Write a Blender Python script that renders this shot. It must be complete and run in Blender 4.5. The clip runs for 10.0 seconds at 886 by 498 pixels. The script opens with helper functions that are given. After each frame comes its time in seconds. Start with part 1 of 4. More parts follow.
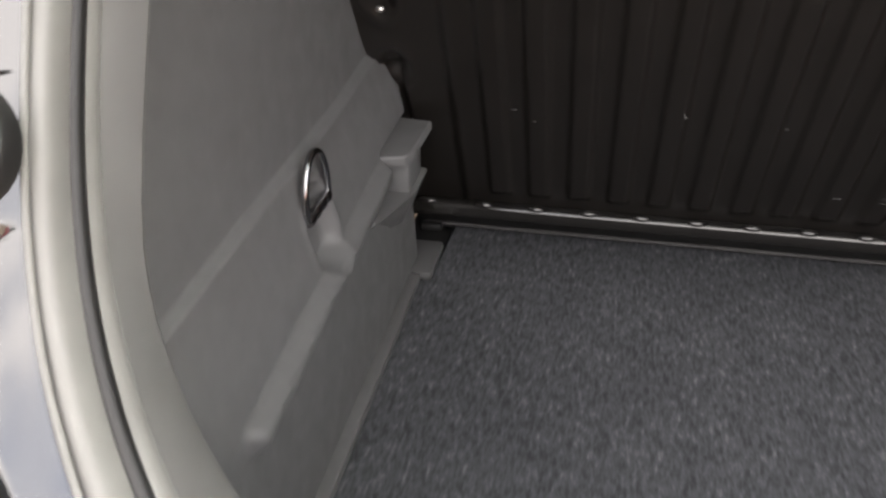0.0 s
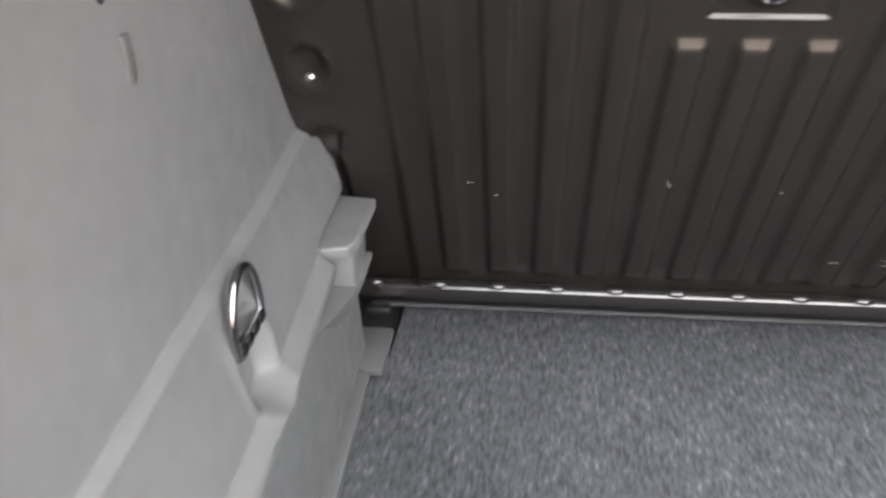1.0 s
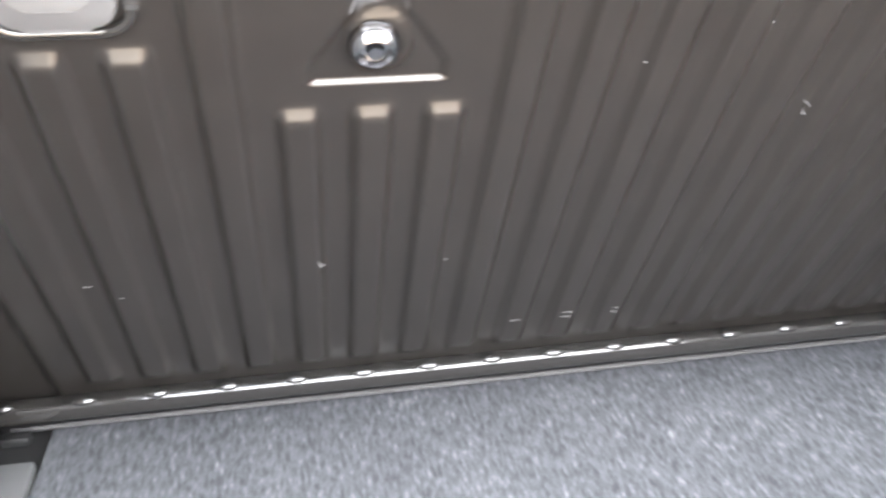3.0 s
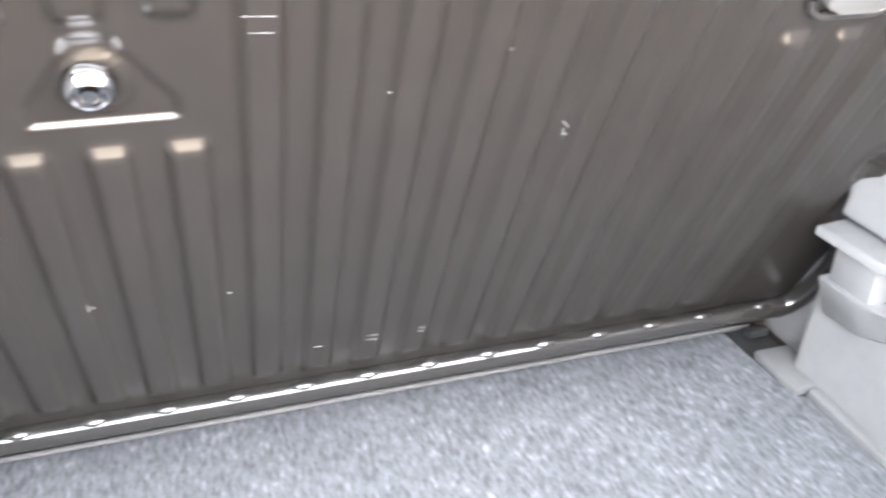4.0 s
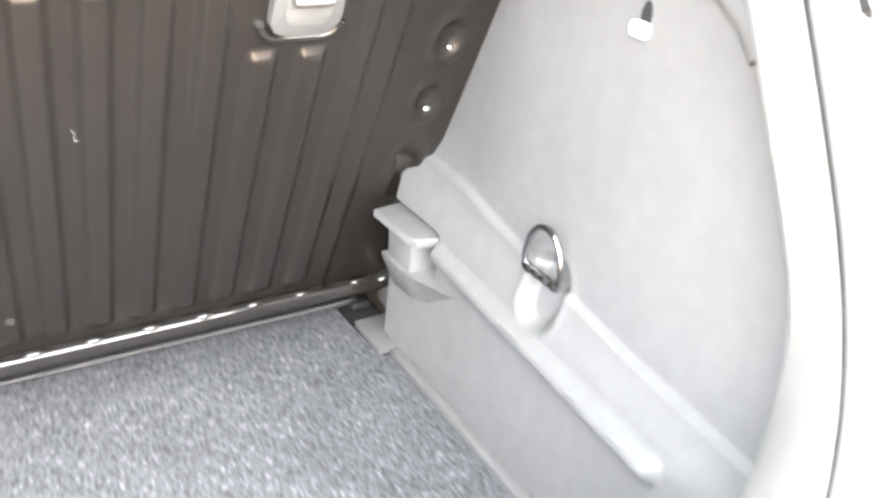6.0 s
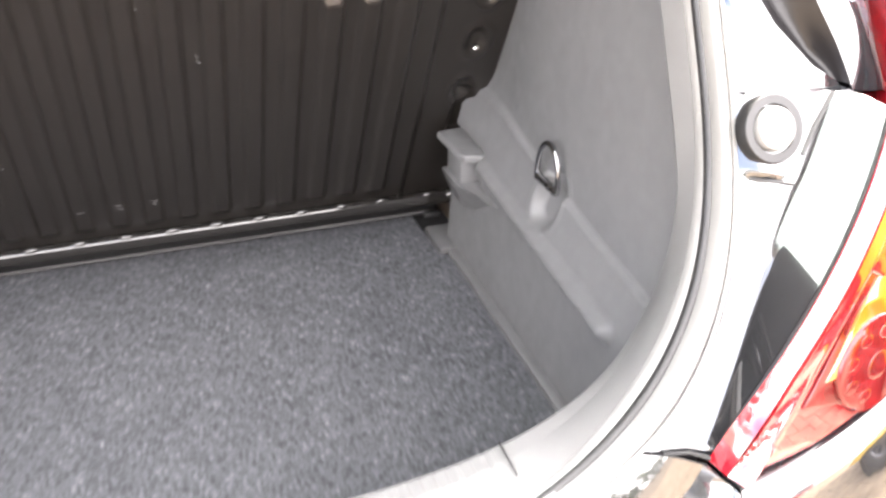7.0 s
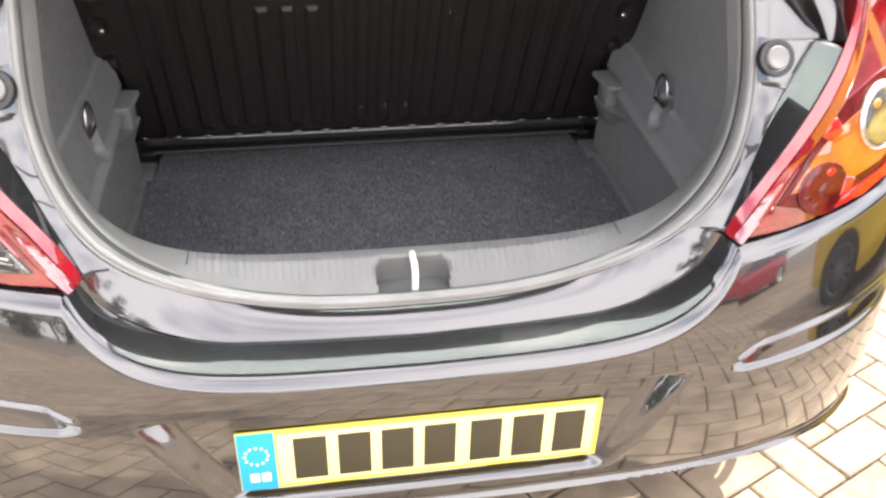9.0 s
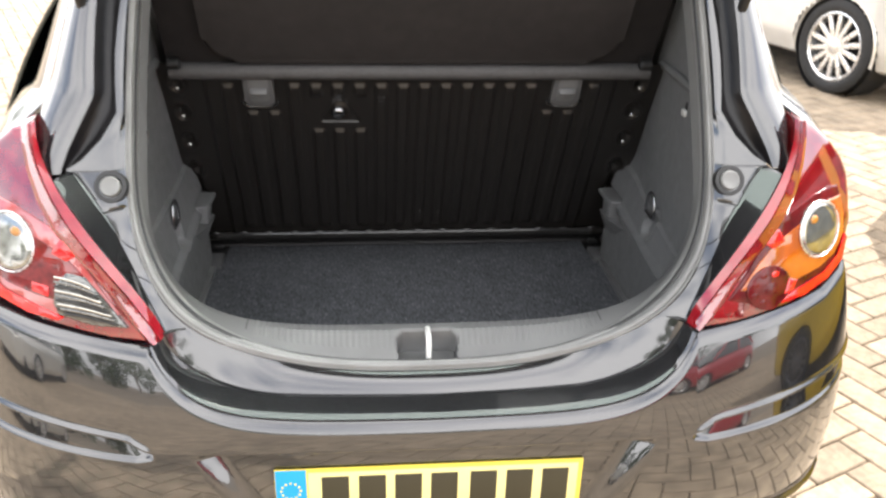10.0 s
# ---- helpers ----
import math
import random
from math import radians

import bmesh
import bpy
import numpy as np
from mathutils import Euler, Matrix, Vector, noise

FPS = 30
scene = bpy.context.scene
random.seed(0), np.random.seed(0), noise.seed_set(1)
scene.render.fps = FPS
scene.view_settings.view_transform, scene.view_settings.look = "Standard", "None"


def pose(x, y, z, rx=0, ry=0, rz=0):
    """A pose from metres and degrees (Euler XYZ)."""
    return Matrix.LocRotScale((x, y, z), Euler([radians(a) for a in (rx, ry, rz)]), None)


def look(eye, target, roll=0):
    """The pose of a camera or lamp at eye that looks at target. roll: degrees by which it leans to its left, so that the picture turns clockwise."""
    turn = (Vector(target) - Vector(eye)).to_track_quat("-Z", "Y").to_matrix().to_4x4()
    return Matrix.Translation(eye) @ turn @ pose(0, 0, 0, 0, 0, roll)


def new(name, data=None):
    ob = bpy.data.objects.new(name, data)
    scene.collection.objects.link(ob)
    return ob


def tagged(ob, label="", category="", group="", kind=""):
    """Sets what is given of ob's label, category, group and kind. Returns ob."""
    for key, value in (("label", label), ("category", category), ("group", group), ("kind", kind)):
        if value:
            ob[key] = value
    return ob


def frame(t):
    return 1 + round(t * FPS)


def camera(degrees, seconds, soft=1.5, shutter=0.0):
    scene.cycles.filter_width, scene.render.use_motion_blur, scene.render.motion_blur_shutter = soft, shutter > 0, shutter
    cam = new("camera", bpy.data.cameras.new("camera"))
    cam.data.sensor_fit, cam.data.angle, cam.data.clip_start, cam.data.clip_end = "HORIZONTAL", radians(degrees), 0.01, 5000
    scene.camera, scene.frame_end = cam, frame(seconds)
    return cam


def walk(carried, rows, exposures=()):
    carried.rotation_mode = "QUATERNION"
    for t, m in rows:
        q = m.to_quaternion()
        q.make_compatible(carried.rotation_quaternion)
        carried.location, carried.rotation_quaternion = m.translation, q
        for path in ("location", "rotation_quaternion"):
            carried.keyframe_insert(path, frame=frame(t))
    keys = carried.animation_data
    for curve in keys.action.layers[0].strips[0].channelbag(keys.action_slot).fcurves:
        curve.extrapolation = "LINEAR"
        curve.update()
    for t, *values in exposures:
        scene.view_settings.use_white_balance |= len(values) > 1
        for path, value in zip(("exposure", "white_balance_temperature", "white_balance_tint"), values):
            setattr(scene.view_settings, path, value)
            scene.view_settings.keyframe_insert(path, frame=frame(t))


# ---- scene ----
cam = camera(54.4, 10.0, soft=2.4, shutter=0.5)
PATH = [
    (0, (-0.26, -0.206, 1.094), (-0.615, 1.444, 0.021), -1.0),
    (0.5, (-0.293, -0.131, 1.084), (-0.575, 1.535, 0.014), -1.0),
    (1, (-0.309, -0.069, 1.083), (-0.501, 1.634, 0.052), -1.2),
    (1.5, (-0.306, -0.022, 1.08), (-0.39, 1.706, 0.077), -0.9),
    (2, (-0.287, 0.008, 1.075), (-0.211, 1.741, 0.079), -0.0),
    (2.5, (-0.252, 0.032, 1.078), (-0.015, 1.755, 0.09), 0.6),
    (2.7, (-0.233, 0.037, 1.074), (0.045, 1.758, 0.093), 0.7),
    (3.8, (-0.139, 0.041, 1.087), (0.375, 1.714, 0.118), 1.4),
    (4, (-0.114, 0.035, 1.092), (0.441, 1.691, 0.118), 1.5),
    (4.5, (-0.057, 0.009, 1.107), (0.629, 1.622, 0.142), 2.3),
    (5, (-0.014, -0.022, 1.122), (0.829, 1.521, 0.169), 3.7),
    (5.5, (0.031, -0.084, 1.131), (0.966, 1.424, 0.208), 4.2),
    (5.7, (0.040, -0.112, 1.138), (1.015, 1.366, 0.21), 4.5),
    (6.8, (0.083, -0.389, 1.188), (0.763, 1.197, 0.177), 2.4),
    (7, (0.08, -0.427, 1.207), (0.685, 1.168, 0.162), 1.9),
    (7.5, (0.028, -0.514, 1.246), (0.526, 1.072, 0.135), 2.0),
    (8, (-0.032, -0.664, 1.286), (0.382, 0.917, 0.134), 1.1),
    (8.5, (-0.094, -0.844, 1.334), (0.232, 0.766, 0.194), 1.4),
    (9, (-0.133, -1.015, 1.372), (0.159, 0.64, 0.288), 1.4),
    (9.5, (-0.136, -1.141, 1.43), (0.132, 0.584, 0.455), 1.4),
    (10, (-0.105, -1.287, 1.47), (0.077, 0.511, 0.612), 1.5),
]
EXPOSURES = [(0.0, 2.35, 6700, 14), (0.5, 2.95, 6550, 12), (1.0, 3.7, 6400, 12), (1.5, 4.2, 6350, 12), (2.0, 4.75, 6250, 11), (2.5, 4.90, 6200, 11), (4.5, 5.70, 6150, 11), (5.5, 5.62, 6400, 9), (7.0, 4.05, 6600, 16), (8.0, 3.15, 6750, 17), (8.5, 2.70, 6700, 20), (9.0, 2.40, 6450, 16), (9.5, 2.22, 6350, 12), (10.0, 1.92, 6350, 11)]
walk(cam, [(t, look(eye, target, roll)) for t, eye, target, roll in PATH], EXPOSURES)

# ---- light ----
world = bpy.data.worlds.new("sky_world")
scene.world = world
world.use_nodes = True
wn = world.node_tree.nodes
sky = wn.new("ShaderNodeTexSky")
sky.sky_type, sky.sun_disc = "NISHITA", False
SUN_AZ, SUN_EL = 46.0, 55.0          # degrees: azimuth from +y towards +x, height
sky.sun_elevation, sky.sun_rotation = radians(SUN_EL), radians(SUN_AZ)
sky.air_density, sky.dust_density = 1.0, 4.0
# broken white cloud over the whole sky
wl = world.node_tree.links.new
way = wn.new("ShaderNodeTexCoord")
puffs = wn.new("ShaderNodeTexNoise")
puffs.inputs["Scale"].default_value, puffs.inputs["Detail"].default_value, puffs.inputs["Roughness"].default_value = 1.5, 3.0, 0.45
flat = wn.new("ShaderNodeMapping")
flat.inputs["Scale"].default_value = (1.0, 1.0, 2.2)
flat.inputs["Rotation"].default_value = (0, 0, radians(180))
wl(way.outputs["Generated"], flat.inputs[0])
wl(flat.outputs[0], puffs.inputs["Vector"])
cover = wn.new("ShaderNodeMapRange")
cover.inputs["From Min"].default_value, cover.inputs["From Max"].default_value = 0.28, 0.54
wl(puffs.outputs["Fac"], cover.inputs["Value"])
clouds = wn.new("ShaderNodeMixRGB")
clouds.inputs[2].default_value = (9.4, 9.2, 9.0, 1)
wl(cover.outputs[0], clouds.inputs[0])
wl(sky.outputs[0], clouds.inputs[1])
wl(clouds.outputs[0], wn["Background"].inputs[0])
wn["Background"].inputs[1].default_value = 0.12
sun = new("sun", bpy.data.lights.new("sun", "SUN"))
sun.data.energy, sun.data.angle, sun.data.color = 2.7, radians(0.55), (1.0, 0.95, 0.87)
sun_dir = Vector((math.sin(radians(SUN_AZ)) * math.cos(radians(SUN_EL)), math.cos(radians(SUN_AZ)) * math.cos(radians(SUN_EL)), math.sin(radians(SUN_EL))))
sun.matrix_world = look(sun_dir * 30, (0, 0, 0))


# ---- materials ----
def material(name, colour, rough=0.5, metal=0.0, coat=0.0, spec=0.5, vary=0.0, scale=40.0, bump=0.0, bump_scale=400.0, rough_vary=0.0, emit=None, second=None, stretch=(1, 1, 1), island=0.0, broad=0.4):
    """A surface with colour variation at two scales, a fine relief and uneven gloss."""
    m = bpy.data.materials.new(name)
    m.use_nodes = True
    n, link = m.node_tree.nodes, m.node_tree.links.new
    b = n["Principled BSDF"]
    b.inputs["Base Color"].default_value = (*colour, 1)
    b.inputs["Roughness"].default_value = rough
    b.inputs["Metallic"].default_value = metal
    b.inputs["Coat Weight"].default_value = coat
    b.inputs["Coat Roughness"].default_value = 0.02
    b.inputs["Specular IOR Level"].default_value = spec
    if emit:
        b.inputs["Emission Color"].default_value = (*emit[0], 1)
        b.inputs["Emission Strength"].default_value = emit[1]
    if not (vary or bump or rough_vary or island):
        return m
    where = n.new("ShaderNodeTexCoord")
    mapping = n.new("ShaderNodeMapping")
    mapping.inputs["Scale"].default_value = stretch
    link(where.outputs["Object"], mapping.inputs[0])

    def cloud(s, detail=3.0):
        t = n.new("ShaderNodeTexNoise")
        t.inputs["Scale"].default_value, t.inputs["Detail"].default_value = s, detail
        link(mapping.outputs[0], t.inputs["Vector"])
        return t.outputs["Fac"]

    if vary:
        mix = n.new("ShaderNodeMixRGB")
        mix.inputs[1].default_value = (*[c * (1 - vary) for c in colour], 1)
        mix.inputs[2].default_value = (*(second or [min(1, c * (1 + vary)) for c in colour]), 1)
        blend = n.new("ShaderNodeMath")
        blend.operation = "MULTIPLY_ADD"
        blend.inputs[1].default_value = 1 - broad
        big = n.new("ShaderNodeMath")
        big.operation = "MULTIPLY"
        big.inputs[1].default_value = broad
        link(cloud(scale / 8), big.inputs[0])
        link(cloud(scale), blend.inputs[0])
        link(big.outputs[0], blend.inputs[2])
        ramp = n.new("ShaderNodeMapRange")
        ramp.inputs["From Min"].default_value, ramp.inputs["From Max"].default_value = 0.36, 0.64
        link(blend.outputs[0], ramp.inputs["Value"])
        link(ramp.outputs[0], mix.inputs[0])
        out = mix.outputs[0]
        if island:
            info = n.new("ShaderNodeObjectInfo")
            hue = n.new("ShaderNodeHueSaturation")
            spread = n.new("ShaderNodeMapRange")
            spread.inputs["To Min"].default_value, spread.inputs["To Max"].default_value = 1 - island, 1 + island
            link(info.outputs["Random"], spread.inputs["Value"])
            link(spread.outputs[0], hue.inputs["Value"])
            link(out, hue.inputs["Color"])
            out = hue.outputs[0]
        link(out, b.inputs["Base Color"])
    if rough_vary:
        r = n.new("ShaderNodeMapRange")
        r.inputs["From Min"].default_value, r.inputs["From Max"].default_value = 0.3, 0.7
        r.inputs["To Min"].default_value, r.inputs["To Max"].default_value = max(0, rough - rough_vary), rough + rough_vary
        link(cloud(scale * 0.7), r.inputs["Value"])
        link(r.outputs[0], b.inputs["Roughness"])
    if bump:
        k = n.new("ShaderNodeBump")
        k.inputs["Strength"].default_value, k.inputs["Distance"].default_value = 1.0, bump
        link(cloud(bump_scale, 4.0), k.inputs["Height"])
        link(k.outputs[0], b.inputs["Normal"])
    return m


PAINT = material("black_paint", (0.012, 0.0125, 0.0135), rough=0.12, metal=0.0, coat=1.0, spec=0.5, rough_vary=0.04, scale=6)
PAINT.node_tree.nodes["Principled BSDF"].inputs["Coat IOR"].default_value = 1.8
SEAT_PAINT = material("seat_back_paint", (0.0122, 0.0106, 0.0094), rough=0.30, spec=0.53, vary=0.10, scale=30, rough_vary=0.02)
SCUFF_GLINT = material("scuff_glint_paint", (0.022, 0.020, 0.019), rough=0.5)
HEM = material("hem_paint", (0.014, 0.013, 0.012), rough=0.12, spec=0.6, coat=0.8)
TRIM = material("grey_trim", (0.118, 0.118, 0.119), rough=0.52, vary=0.05, scale=60, bump=0.00012, bump_scale=1400, rough_vary=0.06)
SILL = material("sill_plastic", (0.112, 0.112, 0.111), rough=0.42, vary=0.06, scale=25, bump=0.00008, bump_scale=1300, rough_vary=0.06)
GUTTER = material("gutter_rubber", (0.007, 0.0065, 0.007), rough=0.3, spec=0.3, vary=0.2, scale=30)
PALE = material("pale_plastic", (0.45, 0.45, 0.44), rough=0.4, vary=0.05, scale=60)
WELL = material("well_plastic", (0.085, 0.085, 0.085), rough=0.4, vary=0.1, scale=40)
RUBBER = material("seal_rubber", (0.17, 0.17, 0.165), rough=0.42, vary=0.12, scale=20, rough_vary=0.08)
BLACK = material("black_plastic", (0.012, 0.012, 0.012), rough=0.42, vary=0.2, scale=40)
DARK = material("dark_cavity", (0.008, 0.008, 0.008), rough=0.8)
CHROME = material("dark_chrome", (0.34, 0.34, 0.35), rough=0.18, metal=1.0, rough_vary=0.06, scale=200)
STEEL = material("bright_steel", (0.75, 0.75, 0.74), rough=0.3, metal=1.0, rough_vary=0.1, scale=150)
LATCH = material("latch_plastic", (0.085, 0.085, 0.086), rough=0.4, vary=0.06, scale=50)
SHELF = material("shelf_felt", (0.014, 0.0125, 0.0125), rough=0.85, spec=0.2, vary=0.12, scale=40)
INSERT = material("shelf_insert", (0.024, 0.0215, 0.021), rough=0.8, spec=0.2, vary=0.10, scale=40)
SHELF_EDGE = material("shelf_edge", (0.050, 0.048, 0.048), rough=0.7, vary=0.15, scale=120)
LENS_RED = material("red_lens", (0.17, 0.005, 0.008), rough=0.08, coat=1.0, spec=0.5, vary=0.35, scale=35)
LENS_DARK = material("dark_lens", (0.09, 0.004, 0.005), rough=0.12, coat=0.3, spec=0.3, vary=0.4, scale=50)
LENS_ORANGE = material("orange_lens", (0.34, 0.075, 0.006), rough=0.08, coat=1.0, vary=0.35, scale=25)
AMBER = material("amber_bulb", (0.36, 0.15, 0.02), rough=0.15, coat=0.6)
STRIKER = material("striker_steel", (0.80, 0.80, 0.78), rough=0.45, metal=0.4)
LENS_CLEAR = material("clear_lens", (0.36, 0.35, 0.32), rough=0.10, metal=0.9, coat=1.0, vary=0.3, scale=60)
SMOKE = material("smoked_lens", (0.12, 0.12, 0.115), rough=0.08, metal=0.6, coat=1.0, vary=0.5, scale=90, stretch=(1, 1, 6))
PLATE = material("plate_yellow", (0.84, 0.74, 0.30), rough=0.35, vary=0.04, scale=30)
PLATE_EDGE = material("plate_border", (0.80, 0.62, 0.08), rough=0.35)
PLATE_BLUE = material("plate_blue", (0.01, 0.30, 0.62), rough=0.35)
PLATE_INK = material("plate_ink", (0.035, 0.030, 0.015), rough=0.45)
WHITE = material("white_print", (0.8, 0.8, 0.78), rough=0.4)
PAVER = material("paving_block", (0.26, 0.205, 0.145), rough=0.9, vary=0.22, scale=60, bump=0.0012, bump_scale=350, island=0.22)
PAVER_FIELD = material("paving_field", (0.26, 0.205, 0.145), rough=0.9, vary=0.34, scale=9, bump=0.0012, bump_scale=350)
SAND = material("joint_sand", (0.175, 0.143, 0.107), rough=0.95, vary=0.3, scale=50)
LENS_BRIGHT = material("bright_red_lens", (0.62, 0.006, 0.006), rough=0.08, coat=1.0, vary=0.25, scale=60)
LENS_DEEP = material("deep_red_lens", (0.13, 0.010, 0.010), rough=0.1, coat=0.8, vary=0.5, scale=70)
# red lens with a pale sky reflection mixed into its colour
LENS_SHEEN = material("red_lens_pale_sheen", (0.30, 0.05, 0.05), rough=0.08, coat=1.0, vary=0.3, scale=25)
LENS_BLADE = material("bevelled_red_lens", (0.22, 0.004, 0.010), rough=0.08, coat=1.0, vary=0.2, scale=35)
for lens, ior in ((LENS_RED, 2.0), (LENS_ORANGE, 1.6), (LENS_BLADE, 1.6), (LENS_SHEEN, 1.9)):
    lens.node_tree.nodes["Principled BSDF"].inputs["Coat IOR"].default_value = ior
GLASS = material("tinted_glass", (0.02, 0.03, 0.027), rough=0.02, spec=0.6, coat=0.5)


def carpet_material():
    """Needle felt: flecks of pale and dark fibre over a grey ground, with a soft uneven tread."""
    m = bpy.data.materials.new("carpet_felt")
    m.use_nodes = True
    n, link = m.node_tree.nodes, m.node_tree.links.new
    b = n["Principled BSDF"]
    b.inputs["Roughness"].default_value, b.inputs["Specular IOR Level"].default_value = 0.95, 0.1
    where = n.new("ShaderNodeTexCoord")
    sums = None
    for scale, stretch, turn, weight in ((230, (1, 0.30, 1), 12, 0.23), (250, (1, 0.30, 1), 68, 0.23), (270, (1, 0.30, 1), 128, 0.23), (800, (1, 1, 1), 0, 0.11), (60, (1, 1, 1), 0, 0.11), (17, (1, 0.6, 1), 30, 0.09)):
        mapping = n.new("ShaderNodeMapping")
        mapping.inputs["Scale"].default_value, mapping.inputs["Rotation"].default_value = stretch, (0, 0, radians(turn))
        link(where.outputs["Object"], mapping.inputs[0])
        t = n.new("ShaderNodeTexNoise")
        t.inputs["Scale"].default_value, t.inputs["Detail"].default_value = scale, 2.0
        link(mapping.outputs[0], t.inputs["Vector"])
        add = n.new("ShaderNodeMath")
        add.operation = "MULTIPLY_ADD"
        add.inputs[1].default_value = weight
        add.inputs[2].default_value = 0.0
        link(t.outputs["Fac"], add.inputs[0])
        if sums:
            link(sums, add.inputs[2])
        sums = add.outputs[0]
    ramp = n.new("ShaderNodeValToRGB")
    ramp.color_ramp.elements[0].position, ramp.color_ramp.elements[0].color = 0.41, (0.047, 0.049, 0.053, 1)
    ramp.color_ramp.elements[1].position, ramp.color_ramp.elements[1].color = 0.67, (0.195, 0.199, 0.210, 1)
    mid = ramp.color_ramp.elements.new(0.55)
    mid.color = (0.092, 0.095, 0.103, 1)
    link(sums, ramp.inputs[0])
    link(ramp.outputs[0], b.inputs["Base Color"])
    k = n.new("ShaderNodeBump")
    k.inputs["Strength"].default_value, k.inputs["Distance"].default_value = 0.4, 0.0012
    link(sums, k.inputs["Height"])
    link(k.outputs[0], b.inputs["Normal"])
    return m


CARPET = carpet_material()


# ---- mesh helpers ----
def link_mesh(name, verts, faces, mat, parent=None, label="", smooth=True):
    me = bpy.data.meshes.new(name)
    me.from_pydata([tuple(map(float, v)) for v in verts], [], faces)
    me.materials.append(mat)
    me.validate()
    bm = bmesh.new()
    bm.from_mesh(me)
    bmesh.ops.recalc_face_normals(bm, faces=bm.faces)
    for f in bm.faces:
        f.smooth = smooth
    bm.to_mesh(me)
    bm.free()
    if smooth:
        me.set_sharp_from_angle(angle=radians(40))
    ob = new(name, me)
    if parent:
        ob.parent = parent
    if label:
        ob["label"] = label
    return ob


def part(name, bm, mat, parent=None, label="", smooth=True, sharp=40):
    me = bpy.data.meshes.new(name)
    bmesh.ops.recalc_face_normals(bm, faces=bm.faces)
    for f in bm.faces:
        f.smooth = smooth
    bm.to_mesh(me)
    bm.free()
    me.materials.append(mat)
    if smooth:
        me.set_sharp_from_angle(angle=radians(sharp))
    ob = new(name, me)
    if parent:
        ob.parent = parent
    if label:
        ob["label"] = label
    return ob


def thing(name, label, category, kind="", group="", at=(0, 0, 0)):
    ob = new(name)
    ob.location = at
    ob.empty_display_size = 0.05
    return tagged(ob, label, category, group, kind)


def sheet(name, fn, us, vs, mat, parent=None, label="", thick=0.003, drop=None, sharp=45):
    """A panel of real thickness over the grid us x vs; fn(u, v) gives a place. drop(u, v): true where the panel is cut away."""
    nu, nv = len(us), len(vs)
    p = np.array([[fn(u, v) for v in vs] for u in us], float)
    du, dv = np.gradient(p, axis=0), np.gradient(p, axis=1)
    nrm = np.cross(du, dv)
    nrm /= np.maximum(np.linalg.norm(nrm, axis=2, keepdims=True), 1e-12)
    back = p - nrm * thick
    verts = np.concatenate([p.reshape(-1, 3), back.reshape(-1, 3)])
    off = nu * nv
    keep = np.ones((nu - 1, nv - 1), bool)
    if drop:
        for i in range(nu - 1):
            for j in range(nv - 1):
                keep[i, j] = not drop((us[i] + us[i + 1]) / 2, (vs[j] + vs[j + 1]) / 2)
    faces, count = [], {}
    for i in range(nu - 1):
        for j in range(nv - 1):
            if keep[i, j]:
                a, b, c, d = i * nv + j, (i + 1) * nv + j, (i + 1) * nv + j + 1, i * nv + j + 1
                faces.append((a, b, c, d))
                faces.append((a + off, d + off, c + off, b + off))
                for e in ((a, b), (b, c), (c, d), (d, a)):
                    k = (min(e), max(e))
                    count[k] = None if k in count else e
    for e in count.values():
        if e:
            a, b = e
            faces.append((b, a, a + off, b + off))
    used = sorted({k for f in faces for k in f})
    again = {k: n for n, k in enumerate(used)}
    me = bpy.data.meshes.new(name)
    me.from_pydata([tuple(map(float, verts[k])) for k in used], [], [tuple(again[k] for k in f) for f in faces])
    me.materials.append(mat)
    me.polygons.foreach_set("use_smooth", [True] * len(me.polygons))
    me.set_sharp_from_angle(angle=radians(sharp))
    ob = new(name, me)
    if parent:
        ob.parent = parent
    if label:
        ob["label"] = label
    return ob


def sweep(path, profile, closed=True, up=(0, 1, 0), tall=None):
    """A bmesh of a profile (a, b pairs: across, and along up) carried along a path; tall: stretch along up at each point."""
    bm = bmesh.new()
    path = [Vector(q) for q in path]
    rings = []
    for i, q in enumerate(path):
        ahead = (path[min(i + 1, len(path) - 1)] - path[max(i - 1, 0)]).normalized()
        lift = Vector(up)
        lift = (lift - ahead * lift.dot(ahead)).normalized()
        side = ahead.cross(lift)
        rings.append([bm.verts.new(q + side * a + lift * b * (tall[i] if tall else 1)) for a, b in profile])
    n = len(profile)
    for r, s in zip(rings, rings[1:]):
        for k in range(n if closed else n - 1):
            bm.faces.new((r[k], r[(k + 1) % n], s[(k + 1) % n], s[k]))
    if closed:
        bm.faces.new(rings[0])
        bm.faces.new(rings[-1])
    return bm


def circle(r, n=12, squash=1.0):
    return [(r * math.cos(2 * math.pi * k / n), squash * r * math.sin(2 * math.pi * k / n)) for k in range(n)]


def block(bm, size, m=Matrix(), bevel=0.0, segments=2):
    """Adds a box with rounded edges to a bmesh."""
    got = bmesh.ops.create_cube(bm, size=1.0, matrix=m @ Matrix.Diagonal((*size, 1)))
    if bevel:
        edges = list({e for v in got["verts"] for e in v.link_edges})
        bmesh.ops.bevel(bm, geom=edges, offset=bevel, segments=segments, affect="EDGES", profile=0.5)
    return bm


